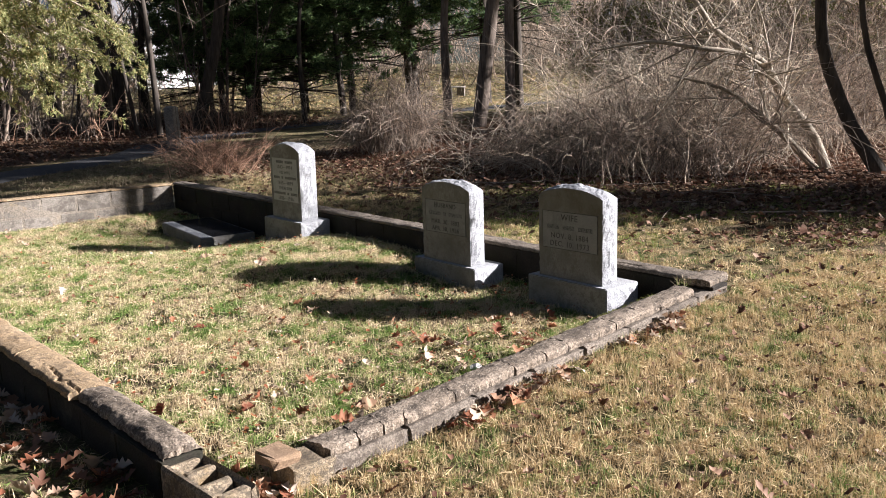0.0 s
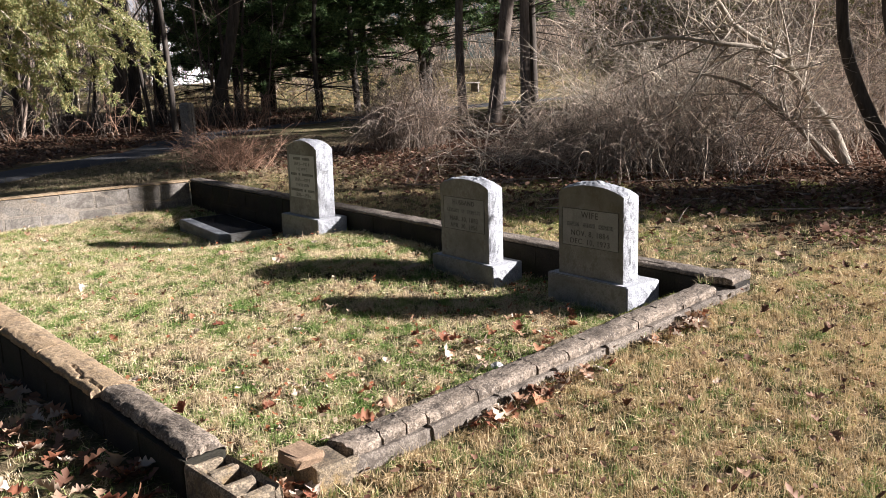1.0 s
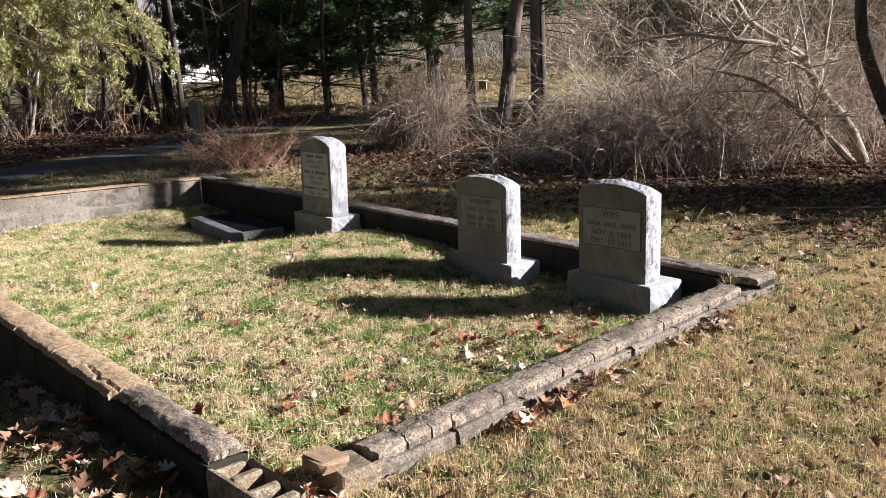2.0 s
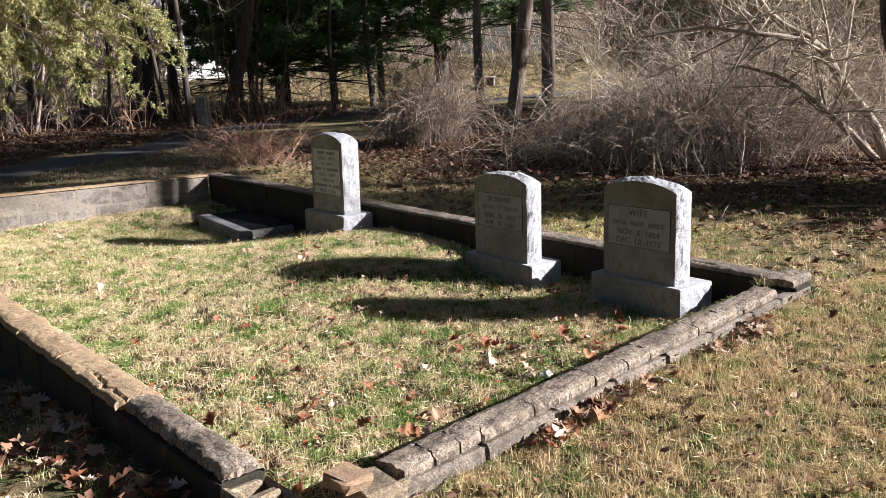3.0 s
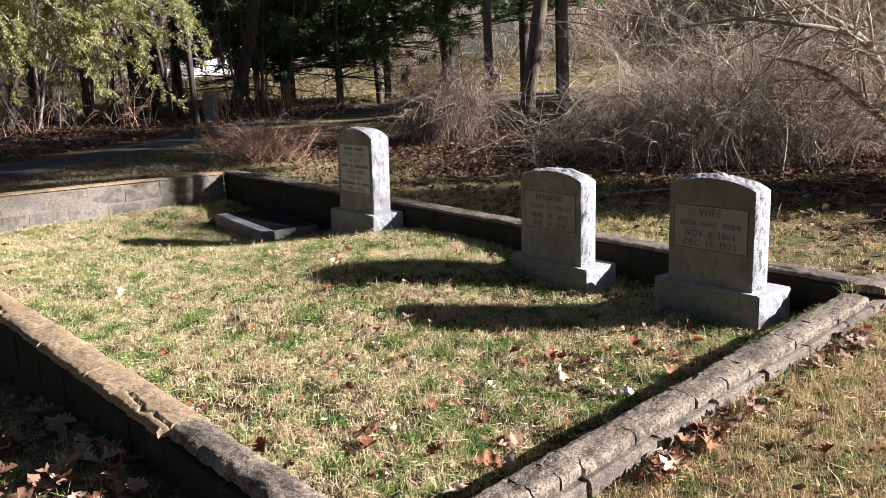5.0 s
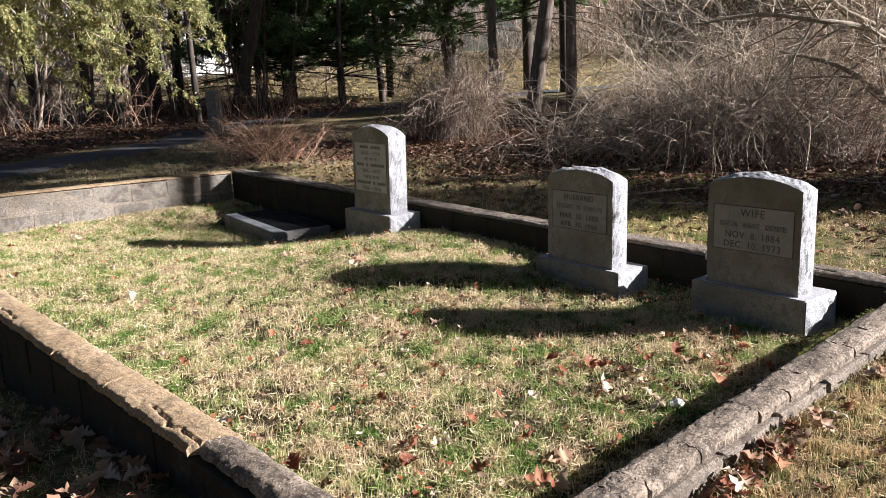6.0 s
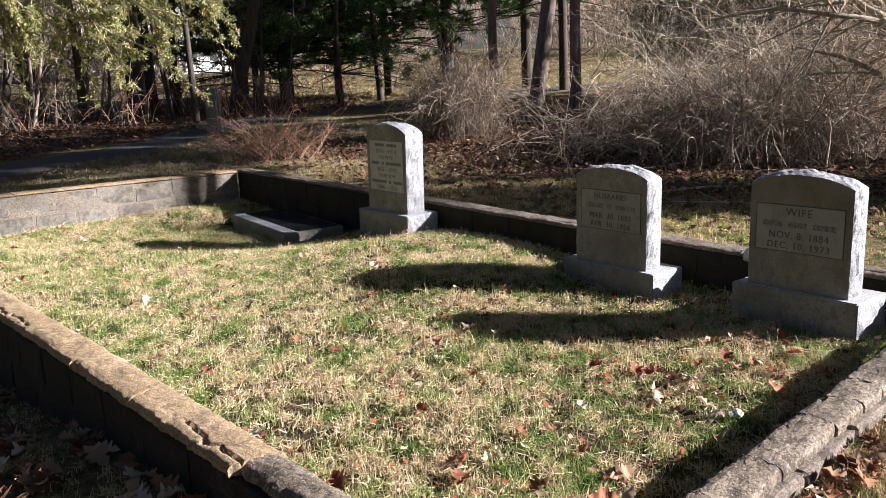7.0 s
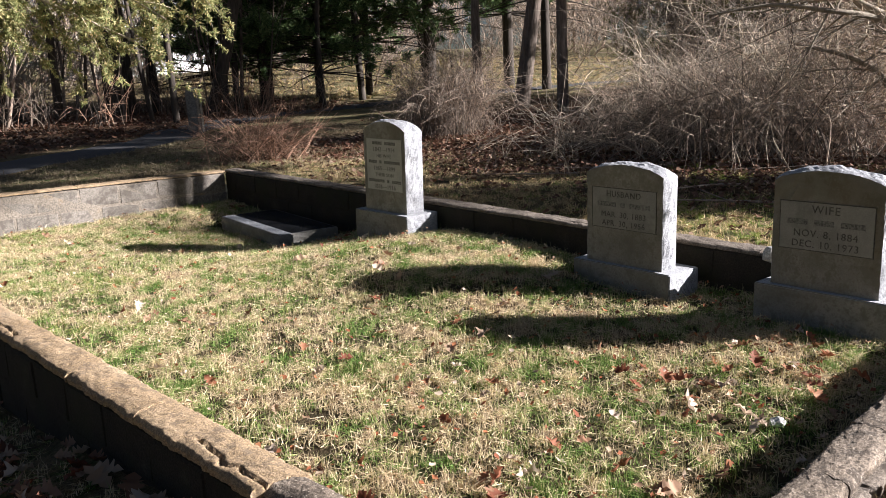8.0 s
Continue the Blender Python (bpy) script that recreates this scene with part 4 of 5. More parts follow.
for i, (x, y, h, r, low) in enumerate([(17.5, -3.7, 17, 2.3, 10.1), (19.6, -1.5, 16, 2.3, 9.0), (21.5, -0.5, 16.5, 2.4, 9.6), (30.0, -5.2, 21.5, 3.2, 13.0)]):
    conifer("unseen tall pine added past the lawn to cast shade", x, y, h, r, low, 470 + i, whorls=20, per=8, trunk_r=0.18, tuft=(22, 0.26, 0.038))
# Pines added with crowns above the view, to shade the wood edge.
for i, (x, y) in enumerate([(24.0, 8.6), (25.4, 8.6), (24.4, 10.8)]):
    conifer("bare-trunked tall pine, unseen high crown added for shade", x, y, 15, 3.8, 5.8, 460 + i, whorls=20, per=8, trunk_r=0.2, tuft=(36, 0.24, 0.032))

# Added outside the view; its shadow darkens the ground behind the east wall.
conifer("unseen dense evergreen added to shade the lawn", 12.5, -1.2, 4.4, 1.7, 0.5, 480, whorls=18, per=9, trunk_r=0.1, tuft=(60, 0.12, 0.014))

# trunks of the open wood beyond
TRUNKS = [(14.4, 14.05, 0.155, 9.0, (0.6, -1.2)), (16.6, 17.4, 0.115, 8.0, (0.2, 0.1)), (13.3, 12.0, 0.10, 8.0, (0.3, 0.4)), (11.3, 22.5, 0.16, 10.0, (1.6, -0.6)),
          (7.4, 26.1, 0.19, 9.0, (-0.9, 0.2)), (9.8, 25.2, 0.24, 10.0, (0.1, 0.3)), (10.5, 25.8, 0.15, 10.0, (-0.3, 0.2)), (21.5, 24.5, 0.2, 10.0, (0.2, 0)),
          (26.5, 30.0, 0.22, 10.0, (-0.6, 0.6)), (9.2, 20.3, 0.07, 7.0, (0.3, 0.2)), (8.9, 20.9, 0.05, 6.5, (-0.5, 0)), (11.4, 26.0, 0.12, 7.0, (0.2, 0.1)), (13.0, 24.0, 0.09, 8, (0.5, 0.2)), (6.0, 24.6, 0.09, 7, (0.3, 0)), (8.3, 25.4, 0.1, 8, (-0.3, 0.1)), (15.0, 22.4, 0.07, 7, (0.2, 0)), (17.0, 23.0, 0.1, 9, (0, 0)), (12.2, 23.2, 0.06, 7, (-0.2, 0))]
for i, (x, y, r, h, tip) in enumerate(TRUNKS):
    bare_tree("straight dark-barked tree in the shaded wood edge" if i else "leaning tree with rough grey-brown bark, bare above", [(tree_points(x, y, tip, h, 4, 0.12, i), [r * 1.2, r, r * 0.8, r * 0.4])],
              10, 2.4, 5, 1.0, 4, 0.5, M_BARK_MID if i < 3 else M_BARK, 80 + i, 0.35, lo=0.42, twig_r=0.006, twig_mat=M_TWIG)

PINES = [(14.6, 25.0, 11, 3.4, 1.5, 0.16), (17.4, 25.9, 12, 3.6, 1.6, 0.14), (16.2, 27.2, 12, 3.6, 2.0, 0.14), (18.6, 24.6, 11, 3.4, 2.2, 0.13), (20.0, 23.0, 11, 3.2, 2.4, 0.15), (15.8, 23.6, 9, 2.8, 1.2, 0.10), (13.2, 25.6, 9, 2.8, 1.0, 0.1),
         (21.5, 19.0, 12, 3.0, 3.4, 0.16), (22.5, 21.5, 12, 3.2, 3.0, 0.2)]
for i, (x, y, h, r, b, tr) in enumerate(PINES):
    conifer("dark green pine with low sweeping branches", x, y, h, r, b, 120 + i, bare_low=2, trunk_r=tr, tuft=(42, 0.17, 0.020))


# ---- cedar that hangs over the plot ----
def cedar(x, y):
    g = np.random.default_rng(55)
    root = thing("cedar_tree", "red cedar with sunlit yellow-green sprays hanging over the lawn", "tree")
    z0 = ground_at(x, y) - 0.1
    p, r = through_points([(x, y, z0), (x + 0.1, y, z0 + 2.5), (x, y + 0.1, z0 + 6.5)], [0.2, 0.16, 0.04])
    raw("trunk", *tubes([p], [r], 10), M_BARK_GREY, root, True)
    ends = [((2.75, 7.1, 1.95), 0.8), ((3.0, 7.0, 2.2), 0.7), ((2.6, 7.2, 1.80), 0.6), ((2.9, 7.5, 2.5), 0.7), ((2.3, 7.6, 2.15), 0.9), ((2.15, 7.9, 1.95), 0.8), ((1.9, 7.5, 2.1), 0.9), ((2.5, 8.2, 2.6), 0.9),
            ((3.15, 7.9, 2.25), 0.7), ((2.8, 8.4, 2.1), 0.7), ((2.2, 8.6, 2.0), 0.8), ((1.6, 8.2, 2.1), 0.9), ((2.6, 7.0, 2.6), 0.8), ((2.0, 7.2, 2.5), 0.8), ((2.4, 9.0, 2.4), 0.9), ((1.2, 8.6, 3.0), 0.9), ((0.4, 8.2, 3.2), 0.9), ((1.0, 9.8, 3.4), 0.9), ((0.0, 9.6, 3.6), 0.9), ((3.3, 7.4, 2.75), 0.7), ((1.5, 7.4, 2.6), 0.8)]
    cs, ds, twigs = [], [], []
    for (ex, ey, ez), droop in ends:
        e = np.array((ex, ey, ez))
        s = np.array((x, y, ez + 0.9 + g.uniform(-0.2, 0.6)))
        t = np.linspace(0, 1, 10)[:, None]
        q = s + (e - s) * t + np.array([0, 0, 0.25]) * np.sin(math.pi * t) + g.normal(0, 0.06, 3) * np.sin(2 * math.pi * t)
        rad = np.linspace(0.026, 0.006, 10)
        raw("limb", *tubes([q], [rad], 5), M_TWIG_PALE, root, True)
        side = sprout(q, rad, 26, 0.42, g, -0.15, 0.7, 5, 0.45, 0.5, 0.35)
        twigs += side
        for sp, _ in side + [(q[5:], None)]:
            d = sp[-1] - sp[0]
            d /= np.linalg.norm(d)
            for _ in range(15):
                u = g.uniform(0.2, 1.0) * (len(sp) - 1)
                i = min(int(u), len(sp) - 2)
                c = sp[i] + (sp[i + 1] - sp[i]) * (u - i)
                o = d * 0.9 + g.normal(0, 0.5, 3)
                o /= np.linalg.norm(o)
                ln = g.uniform(0.03, 0.1)
                for w in (0.2, 0.5, 0.8, 1.0):
                    cs.append(c + o * ln * w)
                    ds.append(o)
    raw("twig_tangle", *pack(twigs, 3), M_TWIG_PALE, root)
    raw("crown", *needles(np.array(cs), np.array(ds), 7, 0.027, 0.0052, g, 0.75), M_CEDAR, root)
    return root


cedar(0.6, 9.6)


# ---- far woods ----
def woods(name, label, spots, seed, mat, girth=(0.05, 0.16), twig=0.008, more=5, tall=(3.5, 12)):
    g = np.random.default_rng(seed)
    tr, br, tw = [], [], []
    for x, y in spots:
        h = g.uniform(*tall)
        r = g.uniform(*girth)
        p, rad = through_points(tree_points(x, y, tuple(g.normal(0, 0.8, 2)), h, 4, 0.25, int(g.integers(1e6))), [r, r * 0.8, r * 0.6, 0.02], 8)
        tr.append((p, rad))
        b = sprout(p, rad, 11, 2.2, g, 0.45, 0.9, 6, 0.12, 0.5)
        br += b
        for q, s in b:
            tw += [(c, np.maximum(d, twig)) for c, d in sprout(q, s, more, 1.3, g, 0.4, 0.9, 3, 0.15, 0.6)]
    v, f = merge([pack(tr, 5), pack(br, 3), pack(tw, 3)])
    return tagged(raw(name, v, f, mat), label, "woods", kind="stuff")


spots_a, spots_b = [], []
while len(spots_a) < 62:
    a, d = rng.uniform(19, 39), rng.uniform(48, 80)
    spots_a.append((d * math.cos(radians(a)), d * math.sin(radians(a))))
while len(spots_b) < 250:
    a, d = rng.uniform(28, 100), rng.uniform(62, 130)
    if 42 < a < 51 and len(spots_b) % 3:
        a = 42 - rng.uniform(0, 14)
    spots_b.append((d * math.cos(radians(a)), d * math.sin(radians(a))))
spots_d = [(d * math.cos(a), d * math.sin(a)) for a, d in zip(rng.uniform(0.64, 1.36, 84), rng.uniform(36, 60, 84))]
spots_c = [(rng.uniform(3.5, 16), rng.uniform(21.5, 29)) for _ in range(26)]
woods("saplings", "thin dark saplings along the shaded wood edge", spots_c, 503, M_BARK_MID, (0.02, 0.06))
woods("field_brush", "bare grey-brown brush scattered on the far field", spots_d, 504, M_TWIG_FAR, (0.02, 0.05), 0.013, 7, (1.2, 3.6))
spots_e = [(rng.uniform(3, 14), rng.uniform(29, 37)) for _ in range(34)]
woods("field_brush", "pale sunlit brush beyond the wood edge", spots_e, 505, M_TWIG_PALE, (0.015, 0.04), 0.012, 6, (1.0, 2.8))
woods("woods", "bare grey-brown winter woods", spots_a, 501, M_TWIG_FAR, (0.04, 0.12), 0.016, 8)
woods("woods", "distant bare winter woods beyond the field", spots_b, 502, M_TWIG_FAR, (0.03, 0.085), 0.024, 6)
g = np.random.default_rng(77)
for i in range(34):
    x, y = g.uniform(3, 24), g.uniform(21.5, 30)
    if i < 30:
        x, y = g.uniform(3, 14), g.uniform(20.5, 27)
    shrub("undergrowth", "thin bare saplings and vines at the wood's edge", x, y, None, 11, 1.3, 0.6, (M_TWIG_FAR, M_TWIG_RED, M_BARK_MID)[i % 3], 600 + i, 0.4, 0.010, 0.5, 5, 0.5, group="wood edge undergrowth")



# ---- grass ----
def blades(x, y, z, length, width, flat, g):
    """Bent blades: base quad and tip. flat: 0 upright to 1 lying."""
    n = len(x)
    a = g.uniform(0, 2 * math.pi, n)
    lay = np.clip(flat + g.normal(0, 0.22, n), 0.05, 0.97) * math.pi / 2
    h = np.stack([np.cos(a), np.sin(a), np.zeros(n)], -1)
    s = np.stack([-np.sin(a), np.cos(a), np.zeros(n)], -1) * width[:, None] / 2
    up = np.array([0, 0, 1.0])
    o = np.stack([x, y, z], -1)
    d1 = h * np.sin(lay * 0.6)[:, None] + up * np.cos(lay * 0.6)[:, None]
    d2 = h * np.sin(np.minimum(lay * 1.35, 1.7))[:, None] + up * np.cos(np.minimum(lay * 1.35, 1.7))[:, None]
    m = o + d1 * (length * 0.55)[:, None]
    t = m + d2 * (length * 0.5)[:, None]
    v = np.stack([o - s, o + s, m - s * 0.8, m + s * 0.8, t], 1).reshape(-1, 3)
    b = (np.arange(n) * 5)[:, None]
    f = np.concatenate([b + np.array([[0, 1, 3]]), b + np.array([[0, 3, 2]]), b + np.array([[2, 3, 4]])], 1).reshape(-1, 3)
    return v, f


def strokes(x, y, z, length, width, lay, g):
    """Straight dead blades, one slender triangle each. lay: angle from upright."""
    n = len(x)
    a = g.uniform(0, 2 * math.pi, n)
    d = np.stack([np.cos(a) * np.sin(lay), np.sin(a) * np.sin(lay), np.cos(lay)], -1)
    s = np.cross(d, g.normal(0, 1, (n, 3)))
    s *= (width / 2 / (np.linalg.norm(s, axis=1) + 1e-9))[:, None]
    o = np.stack([x, y, z], -1)
    v = np.stack([o - s, o + s, o + d * length[:, None]], 1).reshape(-1, 3)
    return v, np.arange(3 * n).reshape(-1, 3)


def lawn(name, label, x0, x1, y0, y1, n, height, mat, seed, size=1.0, keep=None, wide=1.0, mat_of=0.45):
    """Tufts of bent blades over a mat of short straight ones."""
    g = np.random.default_rng(seed)
    cl = max(1, n // 26)
    cx, cy = g.uniform(x0, x1, cl), g.uniform(y0, y1, cl)
    tall = g.uniform(0.45, 1.3, cl)
    i = g.integers(0, cl, n)
    x, y = cx[i] + g.normal(0, 0.021 * size, n), cy[i] + g.normal(0, 0.021 * size, n)
    ok = (x > x0) & (x < x1) & (y > y0) & (y < y1)
    if keep is not None:
        ok &= keep(x, y) > g.uniform(0, 1, n)
    x, y, i = x[ok], y[ok], i[ok]
    m = len(x)
    patch = 0.5 + 0.5 * np.clip(wave(x, y, 3.1) * 0.6 + wave(y, x, 7.3) * 0.4, -1, 1)
    l = (0.016 + 0.026 * tall[i] * g.uniform(0.5, 1.3, m) + 0.010 * patch) * size * np.where(g.uniform(0, 1, m) < 0.05, 1.7, 1.0)
    w = 0.0026 * wide * g.uniform(0.6, 1.4, m)
    bent = g.uniform(0, 1, m) < 0.26
    flat = np.where(g.uniform(0, 1, m) < 0.4, 0.75, 0.33)
    z = height(x, y)
    b = blades(x[bent], y[bent], z[bent] - 0.004, l[bent], w[bent], flat[bent], g)
    q = ~bent
    lying = g.uniform(0, 1, m)[q] < mat_of
    k = len(lying)
    lay = np.where(lying, g.uniform(1.05, 1.5, k), np.abs(g.normal(0, 0.45, k)))
    lift = np.where(lying, g.uniform(0.0, 0.024, k) * size, -0.004)
    t = strokes(x[q], y[q], z[q] + lift, l[q] * np.where(lying, 1.15, 0.95), w[q] * 1.25, lay, g)
    v, f = merge([b, t])
    return tagged(raw(name, v, f, mat), label, "grass", kind="stuff")


def clear_inside(x, y):
    k = np.ones(len(x))
    for x0, x1, y0, y1 in ((4.33, 4.66, 3.12, 3.82), (4.34, 4.65, 4.33, 5.05), (4.37, 4.7, 6.62, 7.3), (4.04, 4.72, 7.82, 9.28)):
        k *= ~((x > x0) & (x < x1) & (y > y0) & (y < y1))
    return k * (0.55 + 0.45 * smooth01(-0.6, 0.4, wave(x, y, 2.3)))


lawn("grass", "patchy winter grass, green tufts among straw", WX1 + 0.005, EX0 - 0.005, SY1 + 0.005, NY0 - 0.01, 420000, inside, M_GRASS, 1, 1.0, clear_inside)
lawn("dry_grass", "dry tan winter grass beside the plot", 0.3, 6.4, -0.9, SY0 - 0.01, 320000, outside, M_STRAW, 2, 1.0, lambda x, y: smooth01(-1.0, 1.2, y + 0.4 * x) * smooth01(0.3, 1.5, x + 0.15 * wave(x, y, 2.2)) * (1 - 0.5 * smooth01(5.4, 6.4, x)), 1.0, 0.22)
lawn("dry_grass", "thin winter grass of the lower lawn", -4.0, 7.5, -4.5, 2.5, 60000, outside, M_STRAW, 12, 1.3, lambda x, y: 0.8 * smooth01(-4.4, -2.5, y) * smooth01(-4.0, -2.5, x) + 0 * x, 1.4)
lawn("dry_grass", "dry tan winter grass on the open lawn", 4.96, 9.5, 0.5, 11.5, 120000, outside, M_STRAW, 3, 1.25, lambda x, y: (1.0 - 0.9 * litter(x, y)) * (1 - 0.0 * x), 1.5)
lawn("dry_grass", "thin dry grass behind the plot", 1.2, 10.5, NY1 + 0.02, 17.5, 60000, outside, M_STRAW_SHADED, 4, 1.6, lambda x, y: (0.45 + 0.55 * smooth01(4.0, 6.0, x)) * (1.0 - 0.9 * litter(x, y)) * (y < 14.0 + 0.45 * np.clip(x - 3.3, -9, 20)), 2.2)
lawn("field_grass", "pale sunlit winter grass on the open field", 15.0, 38.0, 16.0, 44.0, 70000, outside, M_STRAW, 14, 2.6, lambda x, y: 0.9 * (x + y > 40) * (x > 16) * (np.abs(y - 21.0 + 0.28 * np.clip(x - 17, 0, 9)) > 1.2), 7.0)
lawn("grass", "winter grass in the shade of the wall", -0.3, WX0 - 0.005, 1.6, 8.5, 26000, outside, M_GRASS, 5, 1.0)
lawn("grass", "green grass and moss among dead leaves", 5.3, 9.2, 2.4, 7.0, 52000, outside, M_TURF, 6, 0.9, lambda x, y: smooth01(-0.5, 0.6, wave(x, y, 1.6)), 1.3)

lawn("grass", "greener winter grass in the far half of the plot", WX1 + 0.01, 4.6, 5.6, NY0 - 0.05, 60000, inside, M_TURF, 16, 0.95, lambda x, y: clear_inside(x, y) * smooth01(-0.3, 0.7, wave(x, y, 2.7)) * smooth01(5.4, 7.0, y), 1.1)
lawn("moss", "yellow-green moss along the wall's inner edge", 3.55, 4.35, 2.765, 2.80, 1500, lambda x, y: SOUTH_TOP(x) - 0.022 + 0 * y, M_MOSS, 8, 0.4)
lawn("grass_tuft", "small green grass tuft in the broken wall corner", 4.60, 4.70, 2.70, 2.80, 90, lambda x, y: SOUTH_TOP(x) - 0.02 + 0 * y, M_GRASS, 9, 1.4)


# ---- dead leaves ----
def leaf_outline(seed, lobes=4):
    """An oak leaf in the plane, stem at the origin, about one long."""
    r = random.Random(seed)
    side = []
    for k in range(lobes):
        u = (k + 0.6) / (lobes + 0.4)
        w = 0.36 * math.sin(math.pi * min(0.97, u * 0.9 + 0.1)) * r.uniform(0.8, 1.15)
        side += [(0.08 + u * 0.85 - 0.06, w * 0.5), (0.08 + u * 0.85 + 0.03, w), (0.08 + u * 0.85 + 0.085, w * 0.85)]
    return side


def leaf_arrays(seed, size=1.0, curl=0.5):
    """Verts and triangles of one curled oak leaf with a midrib fold."""
    r = random.Random(seed)
    side = leaf_outline(seed)
    mid = [(0.02, 0.0)] + [(x, 0.0) for x, _ in side] + [(1.05, 0.0)]
    v = []
    bend_x, fold, twist = r.uniform(-0.5, 1.0) * curl, r.uniform(0.2, 0.9) * curl, r.uniform(-0.6, 0.6) * curl

    def lift(x, y):
        return bend_x * (x - 0.5) ** 2 + fold * abs(y) + twist * (x - 0.5) * y + 0.04 * math.sin(x * 14 + seed)

    for x, y in mid:
        v.append((x - 0.5, y, lift(x, y)))
    nm = len(mid)
    for sgn in (1, -1):
        for x, y in side:
            v.append((x - 0.5, y * sgn, lift(x, y * sgn)))
    f = []
    ns = len(side)
    for s, sgn in ((0, 1), (1, -1)):
        o = nm + s * ns
        for k in range(ns - 1):
            q = [(k + 1, k + 2, o + k + 1), (k + 1, o + k + 1, o + k)]
            f += q if sgn > 0 else [t[::-1] for t in q]
        q = [(0, 1, o), (ns, ns + 1, o + ns - 1)]
        f += q if sgn > 0 else [t[::-1] for t in q]
    return np.array(v) * size, np.array(f)


LEAF_MESHES = []
LEAF_MATS, LEAF_KIND = (M_LEAF_ONE, M_LEAF_TAN, M_LEAF_RUST), (0, 1, 2, 1, 0, 1, 2, 1, 2, 0)
for k in range(10):
    v, f = leaf_arrays(k + 3, 1.0, 0.9)
    ob = raw("fallen_leaf", v, f, LEAF_MATS[LEAF_KIND[k]], smooth=True)
    LEAF_MESHES.append(ob.data)
    bpy.data.objects.remove(ob)


def scatter(n, x0, x1, y0, y1, height, g, sizes, group, keep=None):
    done = 0
    while done < n:
        x, y = g.uniform(x0, x1), g.uniform(y0, y1)
        if keep and not keep(x, y):
            continue
        k = int(g.integers(0, 10))
        ob = new("fallen_leaf", LEAF_MESHES[k])
        s = g.uniform(*sizes)
        ob.matrix_world = pose(x, y, float(height(x, y)) + 0.025 + 0.1 * s, g.normal(0, 24), g.normal(0, 24), g.uniform(0, 360)) @ Matrix.Diagonal((s, s, s, 1))
        tagged(ob, ("curled brown oak leaf lying in the grass", "pale tan curled oak leaf lying in the grass", "russet red curled oak leaf lying in the grass")[LEAF_KIND[k]], "leaf", group)
        done += 1


g = np.random.default_rng(900)
scatter(112, WX1 + 0.05, EX0 - 0.1, SY1 + 0.05, 9.9, inside, g, (0.05, 0.115), "fallen leaves on the plot", lambda x, y: clear_inside(np.array([x]), np.array([y]))[0] > 0)
scatter(68, 1.6, 4.3, SY1 + 0.03, 3.7, inside, g, (0.06, 0.12), "fallen leaves on the plot")
scatter(84, 1.75, 4.6, SY0 - 0.15, SY0 - 0.03, outside, g, (0.05, 0.115), "leaves drifted against the wall", lambda x, y: math.sin(x * 5.1) + math.sin(x * 2.3 + 1) > -0.3)
scatter(85, 0.55, WX0 - 0.03, 2.3, 5.6, outside, g, (0.08, 0.155), "leaves by the west wall")


scatter(16, 1.44, 1.6, 2.42, 2.72, outside, g, (0.07, 0.12), "leaves by the west wall")


def scrap_arrays(seed):
    """A small crumpled leaf or scrap of one: a folded fan of six triangles."""
    r = random.Random(seed)
    rim = [(math.cos(k * math.pi / 3) * r.uniform(0.3, 0.55), math.sin(k * math.pi / 3) * r.uniform(0.18, 0.42), r.uniform(-0.05, 0.3)) for k in range(6)]
    return np.array([(0, 0, 0)] + rim), np.array([(0, 1 + k, 1 + (k + 1) % 6) for k in range(6)])


def litter_stuff(name, label, n, x0, x1, y0, y1, size, seed, keep, height=outside, mat=M_LEAF, lift=0.02, fine=False):
    g = np.random.default_rng(seed)
    base = [leaf_arrays(100 + k, 1.0, 1.2) if fine else scrap_arrays(100 + k) for k in range(8)]
    per = []
    x, y = g.uniform(x0, x1, n), g.uniform(y0, y1, n)
    ok = keep(x, y) > g.uniform(0, 1, n)
    x, y = x[ok], y[ok]
    z = height(x, y) + lift + g.uniform(0, 2 * lift, len(x))
    kind = g.integers(0, 8, len(x))
    for k in range(8):
        j = kind == k
        m = int(j.sum())
        v, f = base[k]
        a, b, c = g.uniform(0, 6.283, m), g.normal(0, 0.3, m), g.normal(0, 0.3, m)
        s = g.uniform(*size, m)
        ca, sa = np.cos(a), np.sin(a)
        X, Y, Z = v[:, 0][None], v[:, 1][None], v[:, 2][None]
        Z2 = Z + b[:, None] * X + c[:, None] * Y
        P = np.stack([ca[:, None] * X - sa[:, None] * Y, sa[:, None] * X + ca[:, None] * Y, Z2], -1) * s[:, None, None]
        P += np.stack([x[j], y[j], z[j]], -1)[:, None]
        per.append((P.reshape(-1, 3), (f[None] + (np.arange(m) * len(v))[:, None, None]).reshape(-1, 3)))
    v, f = merge(per)
    return tagged(raw(name, v, f, mat), label, "leaf litter", kind="stuff")


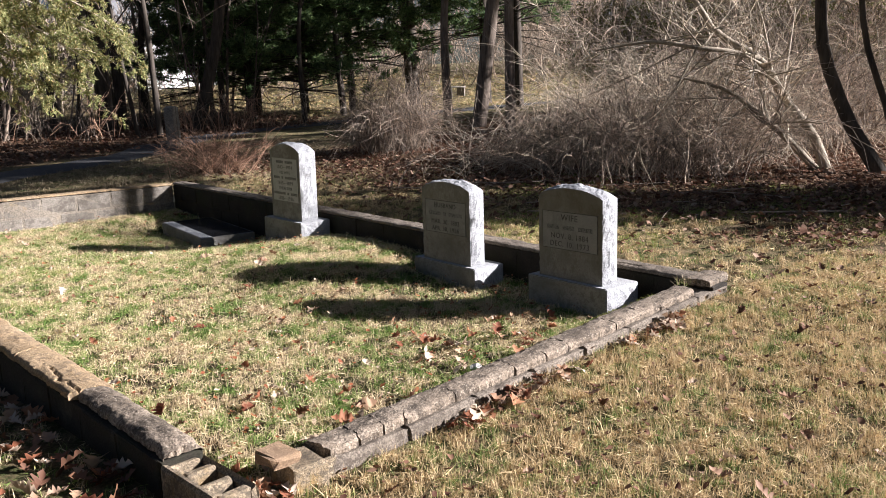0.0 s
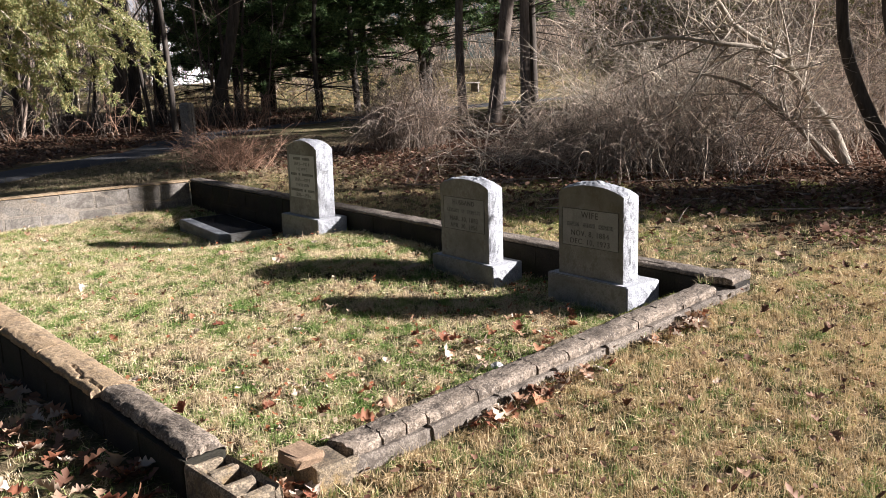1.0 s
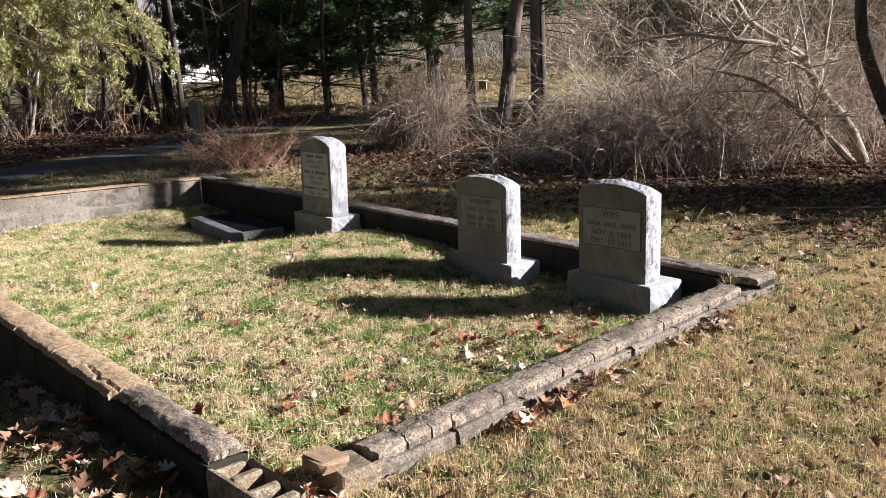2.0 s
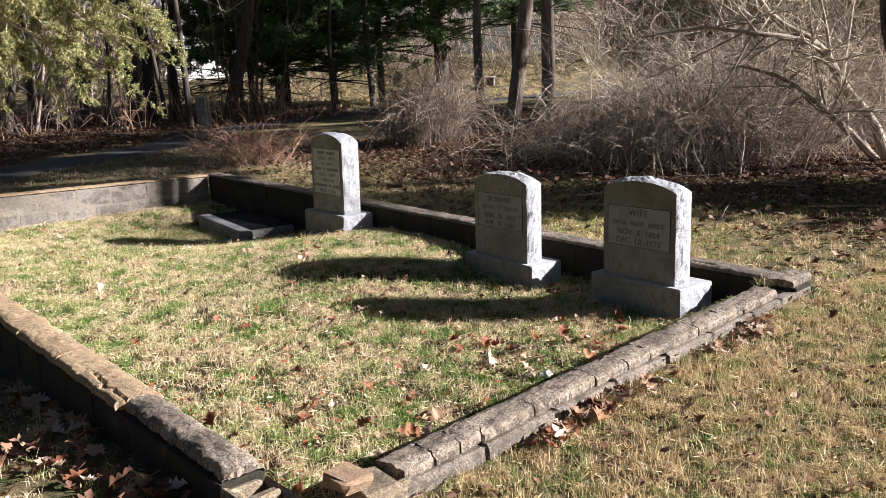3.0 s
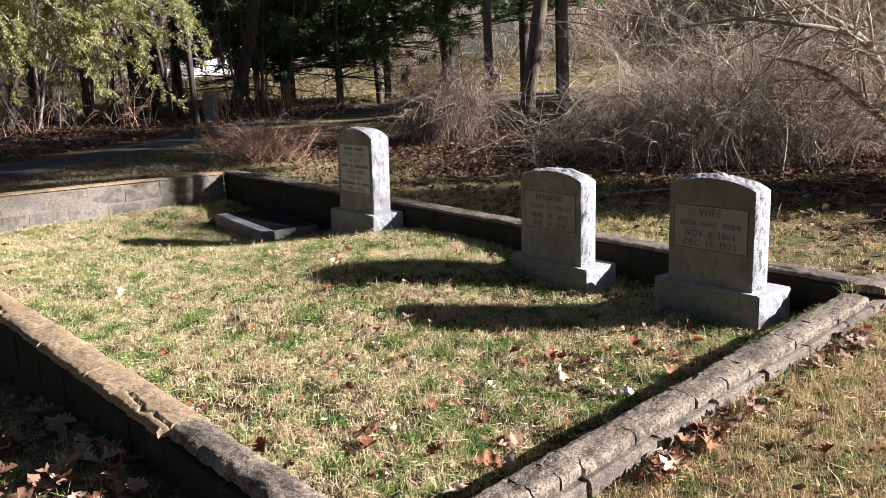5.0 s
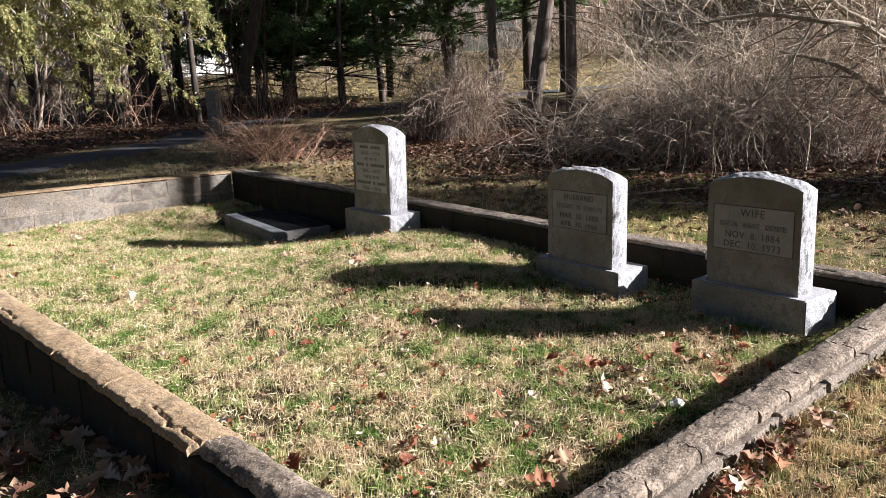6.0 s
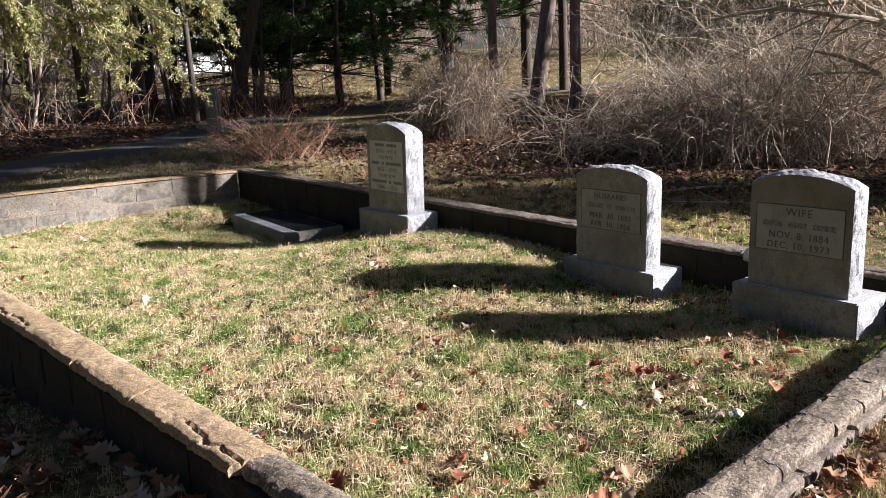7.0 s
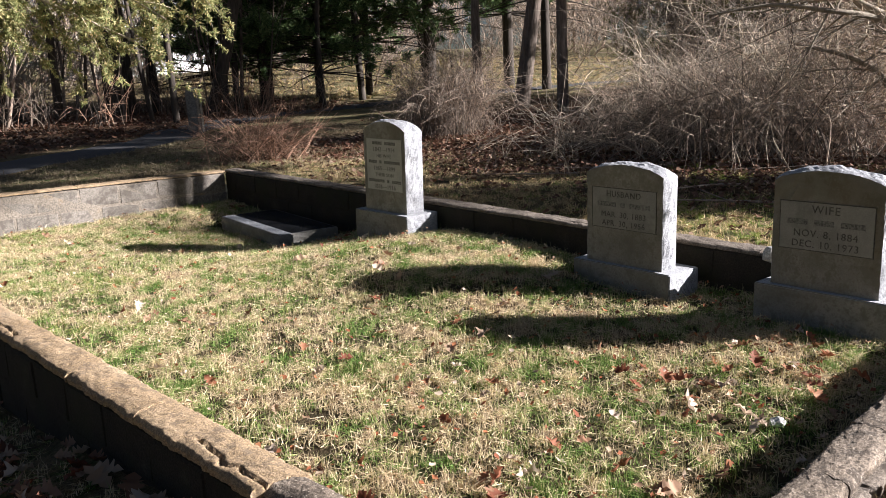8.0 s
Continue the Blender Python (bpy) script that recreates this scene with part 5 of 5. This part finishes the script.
litter_stuff("leaf_litter", "brown oak leaf litter under the bushes", 21000, 5.2, 13.5, 2.4, 13.0, (0.04, 0.10), 5, lambda x, y: 0.1 + 0.9 * litter(x, y))
litter_stuff("leaf_litter", "scattered dead leaves on the open lawn", 110, 1.6, 8.5, 0.2, 2.4, (0.05, 0.1), 7, lambda x, y: 0 * x + 1, fine=True)
litter_stuff("leaf_litter", "pale dead oak leaves banked by the west wall", 90, 0.35, 1.22, 2.1, 7.5, (0.06, 0.125), 8, lambda x, y: 0 * x + 1, mat=M_LEAF_PALE, fine=True)
litter_stuff("leaf_litter", "brown dead oak leaves banked by the west wall", 170, 0.35, 1.22, 2.1, 7.5, (0.06, 0.13), 18, lambda x, y: 0 * x + 1, fine=True)
litter_stuff("leaf_litter", "small broken bits of dead leaf in the grass", 1900, WX1 + 0.02, EX0 - 0.02, SY1 + 0.02, NY0 - 0.05, (0.014, 0.04), 9, lambda x, y: 0.35 + 0.65 * smooth01(6.0, 3.2, y), inside, M_LEAF_RED, 0.018)
litter_stuff("leaf_litter", "pale broken bits of dead leaf in the grass", 1300, WX1 + 0.02, EX0 - 0.02, SY1 + 0.02, NY0 - 0.05, (0.014, 0.045), 10, lambda x, y: 0.35 + 0.65 * smooth01(6.0, 3.2, y), inside, M_LEAF_PALE, 0.018)
litter_stuff("leaf_litter", "broken bits of dead leaf on the open lawn", 1500, 1.5, 7.0, 0.2, SY0 - 0.02, (0.014, 0.045), 11, lambda x, y: 0 * x + 1, outside, M_LEAF, 0.018)
litter_stuff("leaf_litter", "dead leaves along the shaded wood edge", 7000, 1, 18, 15, 27, (0.07, 0.15), 6, litter)


def fallen_stick(pts, r, label):
    p, rad = through_points(pts, [r, r * 0.8, r * 0.4], 10)
    ob = raw("fallen_stick", *tubes([p], [rad], 5), M_TWIG, None, True)
    return tagged(ob, label, "stick")


gs = np.random.default_rng(31)
for i in range(26):
    x, y = gs.uniform(6.8, 11.0), gs.uniform(3.2, 8.5)
    if i > 18:
        x, y = gs.uniform(5.5, 9), gs.uniform(2.8, 5)
    a, l = gs.uniform(0, 6.28), gs.uniform(0.4, 1.3)
    p = [(x + math.cos(a) * l * u + gs.normal(0, 0.04), y + math.sin(a) * l * u + gs.normal(0, 0.04), ground_at(x + math.cos(a) * l * u, y + math.sin(a) * l * u) + 0.02 + 0.05 * u) for u in (0, 0.5, 1)]
    fallen_stick(p, gs.uniform(0.006, 0.014), "bare fallen stick on dead leaves")
